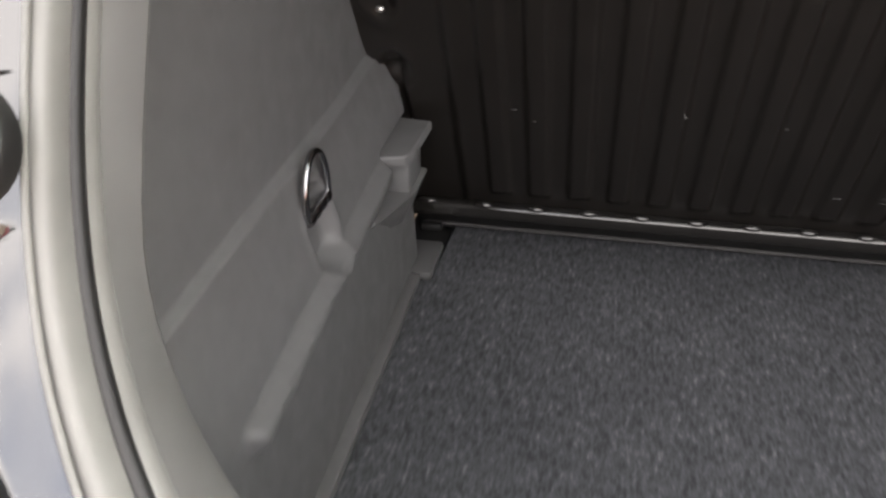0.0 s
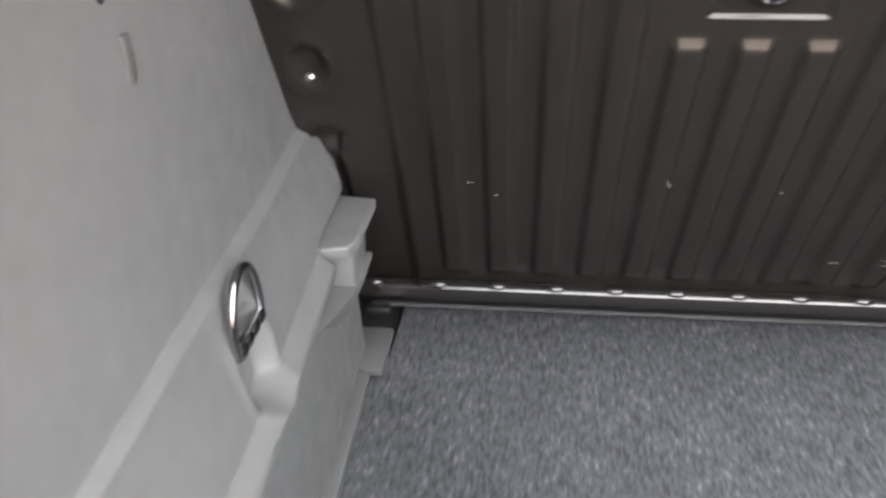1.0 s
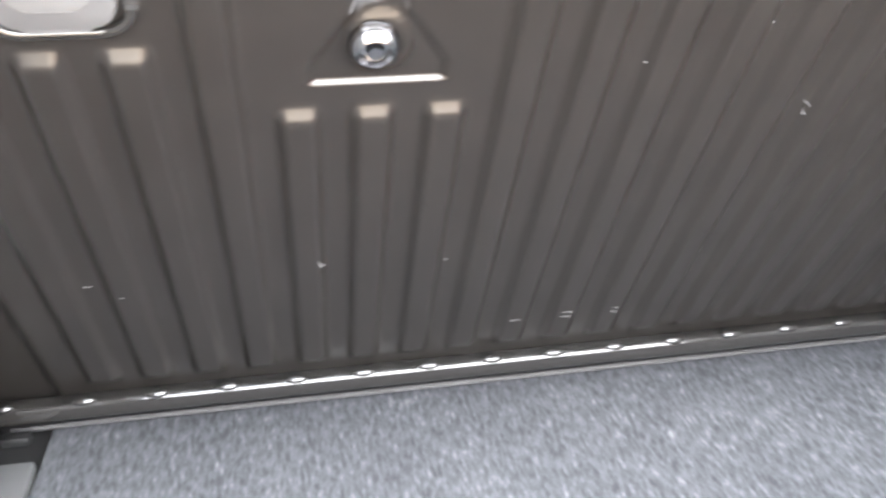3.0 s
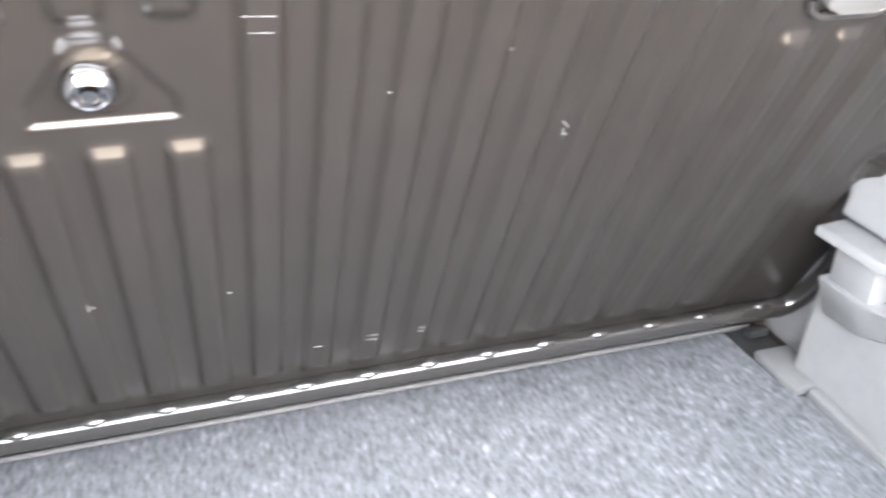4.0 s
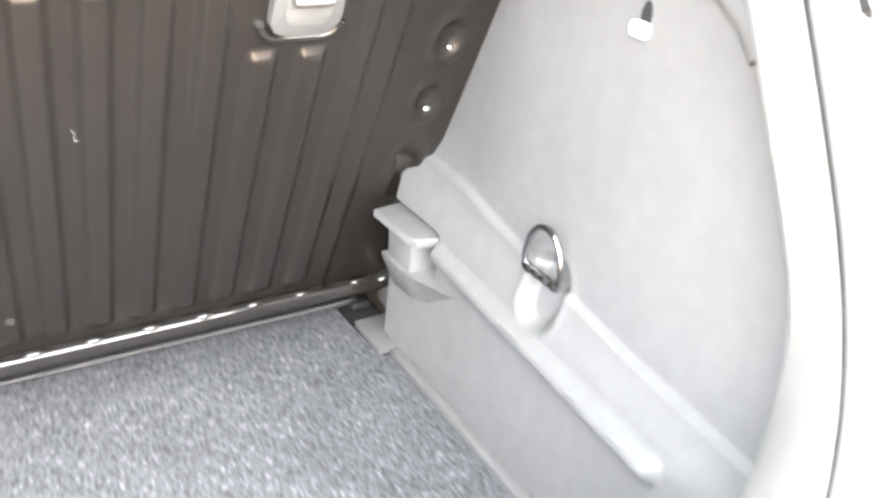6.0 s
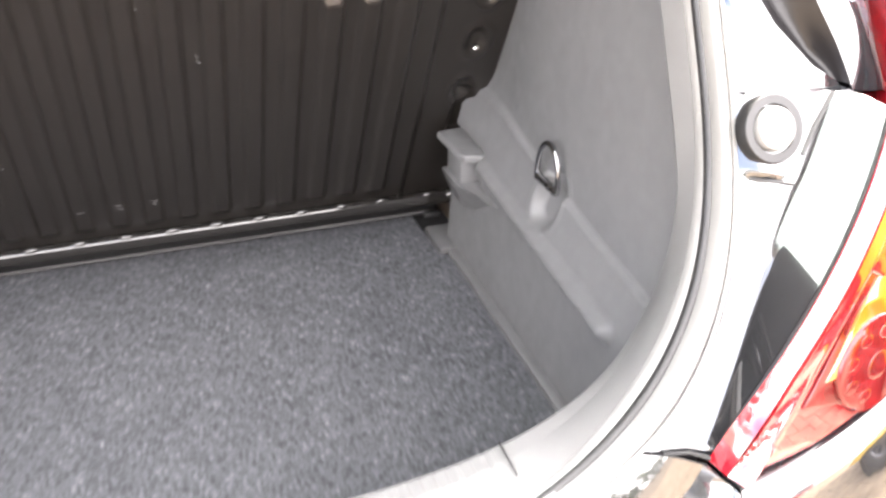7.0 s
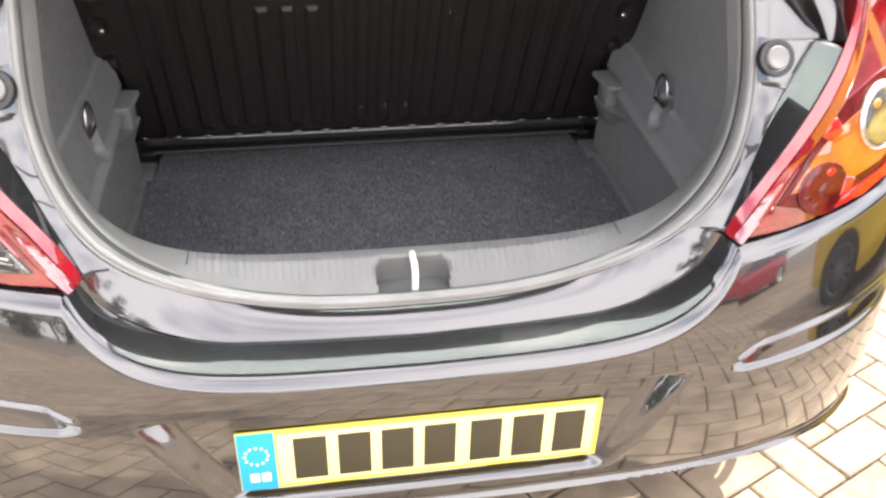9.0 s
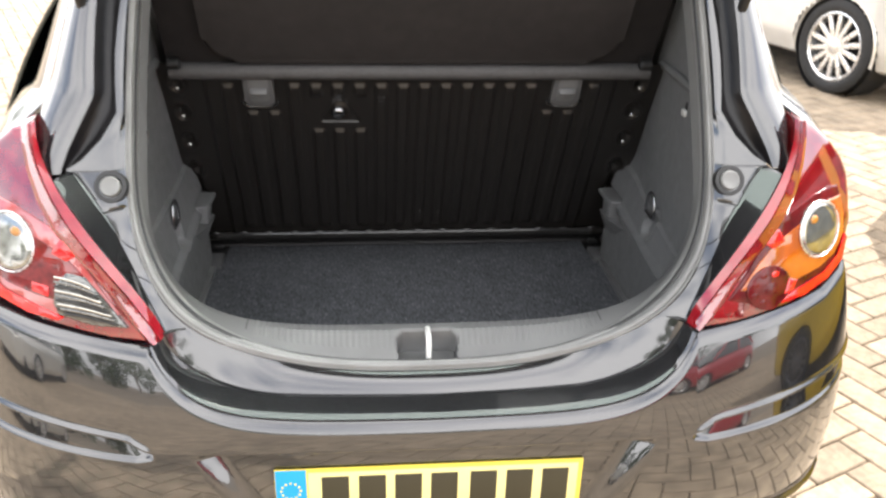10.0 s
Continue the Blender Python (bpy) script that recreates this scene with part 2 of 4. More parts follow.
def slab(outline, to_world, thick, bevel=0.0, segments=2):
    """A bmesh plate: a 2D outline put into the world by to_world(a, b, depth), depth from 0 to thick."""
    bm = bmesh.new()
    front = [bm.verts.new(to_world(a, b, 0)) for a, b in outline]
    rear = [bm.verts.new(to_world(a, b, thick)) for a, b in outline]
    top = bm.faces.new(front)
    bm.faces.new(rear[::-1])
    for k in range(len(outline)):
        j = (k + 1) % len(outline)
        bm.faces.new((front[k], rear[k], rear[j], front[j]))
    if bevel:
        bmesh.ops.bevel(bm, geom=list(top.edges), offset=bevel, segments=segments, affect="EDGES", profile=0.5)
    return bm


def lathe(rings, m=Matrix(), n=24, cap=True):
    """A bmesh turned round the local z axis from (radius, height) pairs."""
    bm = bmesh.new()
    loops = []
    for r, h in rings:
        loops.append([bm.verts.new(m @ Vector((r * math.cos(2 * math.pi * k / n), r * math.sin(2 * math.pi * k / n), h))) for k in range(n)])
    for a, b in zip(loops, loops[1:]):
        for k in range(n):
            bm.faces.new((a[k], a[(k + 1) % n], b[(k + 1) % n], b[k]))
    if cap:
        bm.faces.new(loops[0][::-1])
        bm.faces.new(loops[-1])
    return bm


def step(a, b, x):
    k = min(1.0, max(0.0, (x - a) / (b - a)))
    return k * k * (3 - 2 * k)


def lerp(table, x):
    return float(np.interp(x, [q[0] for q in table], [q[1] for q in table]))


def soft(table, x, reach=0.025):
    """The table's line with its corners rounded."""
    return sum(lerp(table, x + d) for d in np.linspace(-reach, reach, 11)) / 11


# ---- the plan of the car's tail ----
CX = 0.008            # the load space sits a little off the plate's centre line
FLOOR = 0.53


def aperture(a, grow=0.0, lift=0.0):
    """The edge of the tailgate's opening. a: -1 to 1 round the lower half, beyond it up the two sides; grow: outwards, lift: forwards."""
    s = 1 if a >= 0 else -1
    b = abs(a)
    if b <= 1:
        t = b * math.pi / 2
        x = (0.492 + grow) * math.sin(t) ** 0.74
        z = 1.0 - (0.337 + grow) * math.cos(t) ** 0.74
    else:
        z = 1.0 + (b - 1) * 0.42
        x = 0.492 + grow - 0.03 * (b - 1) ** 2
    return (s * x + TX * step(0.45, 0.80, b), 0.53 * (z - 0.75) + lift, z)


def seat_point(x, z, proud=0.0):
    """A place on the tilted back of the seat; proud: towards the load space."""
    return (x, 0.70 - 0.5014 * (z - 0.578) - 0.894 * proud, z - 0.448 * proud)


def opening_y(z):
    return -0.05 + 0.53 * (z - 0.747)


TX = 0.006            # centre line of the tail


def flank(s, x):
    """x of a place on the one flank or its mirror image on the other."""
    return TX + s * (x - TX)


def rise(x, half, p=3.2):
    """0 at the centre line, 1 where the curve stands upright."""
    return 1 - math.sqrt(max(0.0, 1 - min(1.0, abs(x) / half) ** p))


LIP_END, EDGE_END = 0.436, 0.447


def lip_point(x):
    """The crease between the tail panel's lip and the bumper's shelf, with a shallow point at the centre."""
    b = min(abs(x - 0.008 * max(0, 1 - abs(x) / 0.2)), LIP_END)
    return (x, -0.082 + 0.024 * step(0.24, LIP_END, b) - 0.004 * max(0, 1 - b / 0.22), 0.634 + 0.152 * rise(b, 0.443, 5) - 0.004 * max(0, 1 - b / 0.22))


BUMP_A, BUMP_P, BUMP_Y, TAIL = 0.85, 4.2, 0.45, 0.158


def plan_y(x):
    k = min(1.0, abs(x) / BUMP_A)
    return BUMP_Y - (BUMP_Y + TAIL) * (1 - k ** BUMP_P) ** (1 / BUMP_P)


LEAN, FILLET = 0.055, 0.010


def edge_point(x):
    """The bumper's load edge."""
    b = min(abs(x), EDGE_END)
    z = 0.612 + 0.189 * rise(b, 0.459, 5) - 0.003 * max(0, 1 - b / 0.22)
    return (x, plan_y(b) + FILLET + LEAN * ((z - 0.50) / 0.245) ** 2, z)


def bumper_curve(count):
    """Even steps along the bumper's plan, from the one flank round the tail to the other: (x, y, outward normal)."""
    u = np.linspace(0, math.pi / 2, 4000)
    x = BUMP_A * np.sin(u) ** (2 / BUMP_P)
    y = BUMP_Y - (BUMP_Y + TAIL) * np.cos(u) ** (2 / BUMP_P)
    x, y = np.r_[-x[:0:-1], x], np.r_[y[:0:-1], y]
    run = np.r_[0, np.cumsum(np.hypot(np.diff(x), np.diff(y)))]
    dense = 1 + 7 * ((np.abs(x) > 0.37) & (np.abs(x) < 0.48))
    weight = np.r_[0, np.cumsum(np.diff(run) * dense[1:])]
    at = np.interp(np.linspace(0, weight[-1], count), weight, run)
    x, y = np.interp(at, run, x), np.interp(at, run, y)
    tx, ty = np.gradient(x), np.gradient(y)
    size = np.hypot(tx, ty)
    return list(zip(x, y, ty / size, -tx / size))


# ---- ground ----
ground = link_mesh("ground", [(-400, -400, -0.012), (400, -400, -0.012), (400, 400, -0.012), (-400, 400, -0.012)], [(0, 1, 2, 3)], SAND, smooth=False)
tagged(ground, "sandy bedding under a block-paved car park", "ground", kind="structure")

# ---- the car whose boot is open ----
car = thing("hatchback_car", "black hatchback car with its tailgate raised and boot open", "car")

# floor of the load space
def carpet_outline():
    return [(CX - 0.478, 0.0), (CX + 0.478, 0.0), (CX + 0.478, 0.588), (CX + 0.452, 0.592), (CX + 0.452, 0.732), (CX - 0.452, 0.732), (CX - 0.452, 0.592), (CX - 0.478, 0.588)]


carpet = part("boot_carpet", slab(carpet_outline(), lambda a, b, d: (a, b, FLOOR - d), 0.010, 0.003), CARPET)
tagged(carpet, "dark grey speckled felt carpet lying on the boot floor", "carpet")
bm = bmesh.new()
block(bm, (1.02, 0.86, 0.03), pose(CX, 0.40, FLOOR - 0.027))
part("floor_pan", bm, DARK, car)


# seat back
RIB_STEP = 0.0453


def rib_height(x, z):
    best = 0.0
    k = round(x / RIB_STEP + 5.5)
    if not -3 <= k <= 14:
        return 0.0
    spans = [(0.600, 1.010)]
    if k in (-2, -1, 12, 13):
        spans = [(0.600, 0.943)]
    if k in (1, 2, 3):
        spans = [(0.600, 0.896), (0.978, 1.010)]
    d = abs(x - (k - 5.5) * RIB_STEP)
    across = 1 - step(0.0070, 0.0165, d)
    for low, high in spans:
        best = max(best, across * step(low - 0.004, low + 0.010, z) * (1 - step(high - 0.009, high + 0.001, z)))
    return best * 0.0066


def seat_relief(x, z):
    h = rib_height(x, z)
    b = abs(x)
    h -= 0.007 * step(0.425, 0.436, b)                       # set-back side flange
    for zd, r, deep in ((1.003, 0.016, 0.0075), (0.933, 0.017, 0.008), (0.858, 0.017, 0.008), (0.777, 0.018, 0.009)):
        d = math.hypot(b - 0.488, (z - zd) * 0.80)
        h -= deep * (1 - step(r * 0.30, r * 1.05, d))
        h += 0.0022 * math.exp(-((d - r * 1.18) / 0.0042) ** 2)
    h -= 0.012 * (1 - step(0.009, 0.016, abs(b - 0.494))) * (1 - step(0.765, 0.780, z)) * step(0.69, 0.70, z)
    # pressed dish round the release button
    dx, dz = abs(x + 0.156), z - 0.932
    w = max(0.014, 0.040 - 0.75 * max(0, dz + 0.008))
    h -= 0.0034 * (1 - step(w - 0.004, w + 0.004, dx)) * step(-0.0220, -0.0192, dz) * (1 - step(0.030, 0.040, dz))
    h += 0.004 * (1 - step(0.016, 0.022, math.hypot(dx, dz - 0.006)))
    return h


seat = thing("seat_back", "black glossy ribbed steel back of the folded-up rear seat", "seat back")
xs = [(k - 5.5) * RIB_STEP + d for k in range(-3, 15) for d in (-0.0226, -0.0195, -0.0175, -0.0155, -0.0135, -0.0118, -0.0100, -0.0080, -0.0060, 0.0, 0.0060, 0.0080, 0.0100, 0.0118, 0.0135, 0.0155, 0.0175, 0.0195)]
xs = np.unique(np.round(np.r_[xs, np.arange(-0.530, -0.408, 0.0024), np.arange(0.408, 0.5301, 0.0024), np.arange(-0.205, -0.105, 0.0024)], 5))
xs = xs[np.r_[True, np.diff(xs) > 0.0006]]
zs = np.unique(np.round(np.r_[np.arange(0.545, 1.050, 0.0036), np.arange(0.906, 0.918, 0.0009)], 5))
zs = zs[np.r_[True, np.diff(zs) > 0.0004]]
sheet("back_panel", lambda x, z: seat_point(x + 0.005, z, seat_relief(x, z)), xs, zs, SEAT_PAINT, seat, "black painted pressed-steel panel with raised upright ribs", 0.004, None, 75)

# hemmed bottom rail with its row of crimps
PITCH = 0.0616
crimps = [-0.469] + [(i - 7.5) * PITCH for i in range(1, 15)] + [0.475]
rail = [(x, 0.691, 0.5735) for x in np.linspace(-0.478, 0.488, 60)]
ends = [(0.014, 0.0010), (0.028, 0.006), (0.038, 0.018), (0.043, 0.035), (0.044, 0.065), (0.040, 0.100), (0.030, 0.150)]
rail = [seat_point(-0.478 - a, 0.5735 + b, 0.010) for a, b in ends[::-1]] + rail + [seat_point(0.488 + a, 0.5735 + b, 0.010) for a, b in ends]
part("bottom_rail", sweep(rail, [(0.0095 * math.copysign(abs(math.cos(a)) ** 0.55, math.cos(a)), 0.010 * math.copysign(abs(math.sin(a)) ** 0.55, math.sin(a))) for a in np.linspace(0, 2 * math.pi, 25)[:-1]]), HEM, seat, "rounded hem along the foot of the panel")
for x in crimps:
    bm = bmesh.new()
    bmesh.ops.create_uvsphere(bm, u_segments=12, v_segments=8, radius=1.0, matrix=pose(x, 0.6835, 0.5842) @ Matrix.Diagonal((0.0110, 0.0050, 0.0040, 1)))
    part("crimp", bm, HEM, seat)
bm = bmesh.new()
block(bm, (0.985, 0.006, 0.045), pose(0.004, 0.722, 0.548), 0.002)
part("foot_flange", bm, BLACK, seat)
bm = sweep([(x, 0.713, 0.536) for x in np.linspace(-0.478, 0.488, 30)], circle(0.0026, 8))
part("rubber_lip", bm, SHELF_EDGE, seat, "thin rubber lip on the carpet")

# steel beads low in the side dimples, added as highlights on the paint
for s in (-1, 1):
    for z in (1.003, 0.933, 0.858):
        bm = bmesh.new()
        bmesh.ops.create_uvsphere(bm, u_segments=14, v_segments=8, radius=1.0, matrix=Matrix.Translation(seat_point(0.005 + s * 0.488, z - 0.009, -0.0045)) @ pose(0, 0, 0, 26) @ Matrix.Diagonal((0.0046, 0.0032, 0.0032, 1)))
        part("dimple_rim", bm, STEEL, seat)

# scuffs in the paint; the low ones (z about 0.65) are painted rib-foot glints
marks = [(-0.362, 0.736, 0.010, 0), (-0.191, 0.752, 0.010, 70), (-0.189, 0.747, 0.006, 20), (0.144, 0.879, 0.012, 50), (0.150, 0.868, 0.009, 10), (0.146, 0.872, 0.010, 75), (-0.092, 0.734, 0.007, 0), (0.030, 0.650, 0.012, 4), (0.030, 0.643, 0.011, 4), (0.075, 0.650, 0.009, 8), (0.075, 0.644, 0.008, 8), (-0.018, 0.645, 0.009, 0), (-0.338, 0.728, 0.004, 0), (-0.065, 0.980, 0.018, 3), (-0.064, 0.970, 0.014, 4), (0.015, 0.919, 0.005, 0), (0.088, 0.943, 0.004, 0)]
for x, z, size, lean in marks:
    bm = bmesh.new()
    block(bm, (size, 0.0007, 0.0004), Matrix.Translation(seat_point(x, z, seat_relief(x - 0.005, z) + 0.0001)) @ pose(0, 0, 0, -26) @ pose(0, 0, 0, 0, lean) @ pose(0, 0, 0, 90), 0.0)
    part("scuff", bm, SCUFF_GLINT, seat)

# release button
n_seat = Vector((0, -0.894, -0.448))
turn = n_seat.to_track_quat("Z", "X").to_matrix().to_4x4()
at = Matrix.Translation(seat_point(-0.155, 0.941, 0.002)) @ turn
part("release_button", lathe([(0.015, 0), (0.015, 0.004), (0.0125, 0.009), (0.0095, 0.0105), (0.0085, 0.006), (0.0052, 0.006), (0.0045, 0.010), (0.0, 0.0105)], at, 24, cap=False), CHROME, seat, "round dark chrome release button")


def latch_cover(x):
    """Grey moulded cover of the seat lock in a pressed pocket with a bright rolled foot."""
    outline = [(-0.031, 0.095), (-0.031, 0.016)]
    outline += [(-0.015 + 0.016 * math.cos(a), 0.016 + 0.016 * math.sin(a)) for a in np.linspace(math.pi, 1.5 * math.pi, 7)[1:]]
    outline += [(0.015 + 0.016 * math.cos(a), 0.016 + 0.016 * math.sin(a)) for a in np.linspace(-0.5 * math.pi, 0, 7)]
    outline += [(0.031, 0.095)]
    put = lambda a, b, d: seat_point(x + a, 0.960 + b * 0.894, 0.010 - d)
    ob = part("latch_cover", slab(outline, put, 0.012, 0.003), LATCH, seat, "grey plastic seat lock cover")
    inner = [(a * 0.66, 0.014 + b * 0.84) for a, b in outline]
    part("pocket", slab(inner, lambda a, b, d: seat_point(x + a, 0.960 + b * 0.894, 0.0115 - d), 0.004, 0.0012), TRIM, ob)
    bm = bmesh.new()
    block(bm, (0.036, 0.012, 0.016), Matrix.Translation(seat_point(x, 0.999, 0.013)) @ pose(0, 0, 0, -26), 0.004)
    part("catch_tongue", bm, WELL, ob)
    foot = [(a * 1.17, b - 0.0075) for a, b in outline[1:-1]]
    part("pocket_rim", sweep([seat_point(x + a, 0.960 + b * 0.894, 0.0015) for a, b in foot], circle(0.0038, 10), up=(0, -0.894, -0.448)), HEM, ob, "rolled rim of the pocket")


latch_cover(-0.316)
latch_cover(0.329)


# side trims
RING_AT = {1: (0.358, 0.759), -1: (0.367, 0.750)}     # bars of the lashing rings: depth, height


CREASE = {1: [(0.10, 0.726), (0.25, 0.739), (0.36, 0.754), (0.512, 0.778)], -1: [(0.10, 0.792), (0.30, 0.793), (0.512, 0.791)]}     # depth, height


def wall_x(y, z, s=1):
    """Half width of the load space: lower wall, moulded rail, sloping band, crease and upper wall."""
    rail_z = 0.7045 - (0.527 - y) * 0.072
    crease = lerp(CREASE[s], y)
    x = 0.478 + 0.05 * max(0, z - FLOOR)
    x += 0.012 * step(rail_z + 0.005, crease, z)
    x += 0.0080 * step(crease - 0.003, crease + 0.004, z)
    x += (0.016 if s > 0 else 0.007) * step(0.44, 0.62, y) * step(0.73, 0.82, z)
    x += 0.045 * step(0.630, 0.645, y) * (1 - step(0.715, 0.75, z))
    ends = step(0.166, 0.182, y)
    d = z - rail_z
    x += 0.018 * step(0.527, 0.540, y) * step(0.632, 0.650, z) * (1 - step(0.712, 0.722, z))
    x -= 0.0135 * ends * (1 - step(0.520, 0.534, y)) * step(-0.019, -0.006, d) * (1 - step(0.001, 0.012, d))
    # hollow behind the lashing ring
    ry, rz = RING_AT[s]
    dy, dz = y - ry, z - rz + 0.020
    q = math.hypot(dy, max(0, abs(dz) - 0.012))
    x += 0.013 * (1 - step(0.016, 0.027, q))
    x -= 0.0016 * math.exp(-((q - 0.030) / 0.004) ** 2)
    return x


def wall_front(z):
    return max(0.015, 0.02 + (z - 0.70) * 0.54) - 0.024 * step(0.77, 0.90, z)


def side_trim(s):
    """Moulded grey lining of one flank, with bracket, lashing ring and hook."""
    name = "side_trim"
    ob = thing(name, "grey moulded plastic boot side lining with a chrome lashing ring", "trim panel", group="boot side linings")
    vs = np.unique(np.r_[np.linspace(0.515, 0.70, 47), np.linspace(0.70, 0.82, 70), np.linspace(0.82, 1.30, 120)])
    us = np.linspace(0, 1, 190)

    def place(u, z):
        y = wall_front(z) + u * (0.735 - 0.46 * max(0, z - 0.62) - 0.020 * step(0.725, 0.75, z) * (1 - step(0.85, 0.95, z)) - wall_front(z))
        return (CX + s * wall_x(y, z, s), y, z)

    sheet("lining", place, us, vs, TRIM, ob, "", 0.004 * -s)
    # floor flange and corner pad
    bm = bmesh.new()
    block(bm, (0.016, 0.60, 0.012), pose(CX + s * 0.474, 0.29, FLOOR + 0.004), 0.003)
    part("floor_flange", bm, TRIM, ob)
    bm = bmesh.new()
    block(bm, (0.046, 0.072, 0.012), pose(CX + s * 0.477, 0.630, FLOOR + 0.003), 0.004)
    part("corner_pad", bm, LATCH, ob)
    bm = bmesh.new()
    block(bm, (0.026, 0.012, 0.010), pose(CX + s * 0.474, 0.690, FLOOR + 0.014), 0.003)
    part("hinge_lug", bm, BLACK, ob, "small black hinge lug")
    # stepped bracket between lining and seat: overhanging tab, post and tapering foot
    top = slab([(0.457, 0.626), (0.505, 0.632), (0.505, 0.533), (0.494, 0.529), (0.465, 0.537), (0.460, 0.546)], lambda a, b, d: (CX + s * a, b, 0.715 - d), 0.010, 0.003, 3)
    part("bracket_top", top, TRIM, ob)
    bm = bmesh.new()
    block(bm, (0.040, 0.056, 0.056), pose(CX + s * 0.484, 0.576, 0.682), 0.005)
    part("bracket_post", bm, TRIM, ob)
    foot = slab([(0.458, 0.612), (0.505, 0.612), (0.505, 0.446), (0.487, 0.446), (0.475, 0.490), (0.463, 0.535), (0.458, 0.560)], lambda a, b, d: (CX + s * (a + 0.020 * d), b, 0.667 + 0.04 * max(0, 0.56 - b) - d * (0.006 + 0.044 * step(0.440, 0.590, b))), 1.0, 0.0)
    bmesh.ops.bevel(foot, geom=foot.edges[:], offset=0.004, segments=2, affect="EDGES", profile=0.5)
    part("bracket_foot", foot, TRIM, ob)
    bm = bmesh.new()
    block(bm, (0.016, 0.022, 0.012), pose(CX + s * 0.512, 0.606, 0.750, 15), 0.004)
    part("lug", bm, TRIM, ob)
    # lashing ring
    ry, rz = RING_AT[s]
    face = CX + s * 0.497
    loop = [(face - s * 0.003, ry + 0.0265 * math.cos(a), rz + 0.048 * max(0, math.sin(a)) ** 0.75) for a in np.linspace(0, math.pi, 30)]
    loop.append(loop[0])
    ring = part("lashing_ring", sweep(loop, circle(0.0031, 10), up=(1, 0, 0)), CHROME, ob, "dark chrome D-shaped lashing ring")
    for k in (-0.020, -0.007, 0.006, 0.019):
        bm = lathe([(0.0, -0.006), (0.0038, -0.006), (0.0050, -0.003), (0.0050, 0.003), (0.0038, 0.006), (0.0, 0.006)], pose(face - s * 0.003, ry + k, rz - 0.001, 90), 12, cap=False)
        part("knuckle", bm, CHROME, ring)
    if s < 0:
        bm = bmesh.new()
        block(bm, (0.004, 0.009, 0.026), pose(CX - wall_x(0.330, 0.945, s) + 0.0005, 0.330, 0.945), 0.0018)
        part("oval_recess", bm, WELL, ob)
    # slot with its hook on the upper wall
    sy, sz = (0.310, 1.006) if s > 0 else (0.320, 0.986)
    wall = CX + s * wall_x(sy, sz, s)
    hole = [(sy + 0.0055 * math.cos(a), sz + 0.011 * math.sin(a)) for a in np.linspace(0, 2 * math.pi, 21)[:-1]]
    part("slot", slab(hole, lambda a, b, d: (wall - s * (0.0012 - d), a, b), 0.004, 0.0008), DARK, ob)
    if s > 0:
        bm = bmesh.new()
        block(bm, (0.012, 0.019, 0.014), pose(wall - s * 0.001, sy + 0.003, sz - 0.011), 0.004)
        part("hook", bm, PALE, ob)
    # ledge that carries the parcel shelf
    edge = [(0.480, 1.052), (0.36, 1.050), (0.27, 1.046), (0.235, 1.038), (0.212, 1.022), (0.196, 1.004)]
    part("shelf_ledge", sweep([(CX + s * (wall_x(y, z, s) - 0.002), y, z) for y, z in edge], circle(0.010, 10, 0.8), up=(1, 0, 0)), TRIM, ob)
    return ob


side_trim(1)
side_trim(-1)


# sill lining with its ribbed tread and the well of the striker
def sill_place(u, v):
    """u: round the opening; v: 0 at the seal, 1 at the inner edge, up to 1.3 down to the floor."""
    a = aperture(u, -0.004)
    b = abs(u)
    s = 1 if u >= 0 else -1
    xi = 0.984 * abs(a[0] - TX * step(0.45, 0.80, b))
    zi = 1.0 - 0.300 * max(0, 1 - (xi / 0.480) ** 4) ** 0.25 if b <= 1 else a[2]
    yi = 0.02 + (zi - 0.70) * 0.54 - 0.024 * step(0.77, 0.90, zi)
    inner = (s * xi + CX * step(0.3, 0.9, b), yi, zi)
    k = min(1.0, v)
    bulge = math.sin(math.pi * k) * 0.010
    w = k
    flat = 1 - step(0.25, 0.75, b)
    zk = a[2] + (inner[2] - a[2]) * (flat * (0.88 * min(1, w / 0.60) + 0.12 * step(0.60, 0.70, w)) + (1 - flat) * w)
    p = [a[0] + (inner[0] - a[0]) * w, a[1] + (inner[1] - a[1]) * w, zk + bulge * (1 - flat) * 0.3]
    x = p[0]
    if b < 0.75 and 0.30 < w < 0.99 and abs(x) < 0.300 and abs(x) > 0.058:
        p[2] += 0.0006 * math.sin(2 * math.pi * x / 0.0105)
    dx = abs(x)
    if dx < 0.075:
        wx = 0.056 - 0.9 * max(0, p[1] + 0.010) - 0.25 * max(0, -0.022 - p[1])
        p[2] -= 0.042 * (1 - step(wx - 0.005, wx, dx)) * step(-0.049, -0.045, p[1]) * (1 - step(-0.002, 0.004, p[1]))
    if 1 < v:
        p[2] -= (v - 1) * 0.5 * (1 - step(0.85, 1.0, b))
        p[0] += s * (v - 1) * 0.10 * step(0.3, 0.9, b)
    return tuple(p)


us = np.r_[np.linspace(-1.9, -0.66, 50), np.linspace(-0.655, 0.655, 640), np.linspace(0.66, 1.9, 50)]
vs = np.r_[np.linspace(0, 1.0, 50), 1.02, 1.1, 1.38]
sill = thing("sill_trim", "grey ribbed plastic sill lining round the boot opening", "trim panel")


def in_well(u, v):
    x, y, z = sill_place(u, v)
    wide = 0.056 - 0.9 * max(0, y + 0.010) - 0.25 * max(0, -0.022 - y)
    return abs(x) < wide - 0.0005 and -0.0475 < y < 0.0025


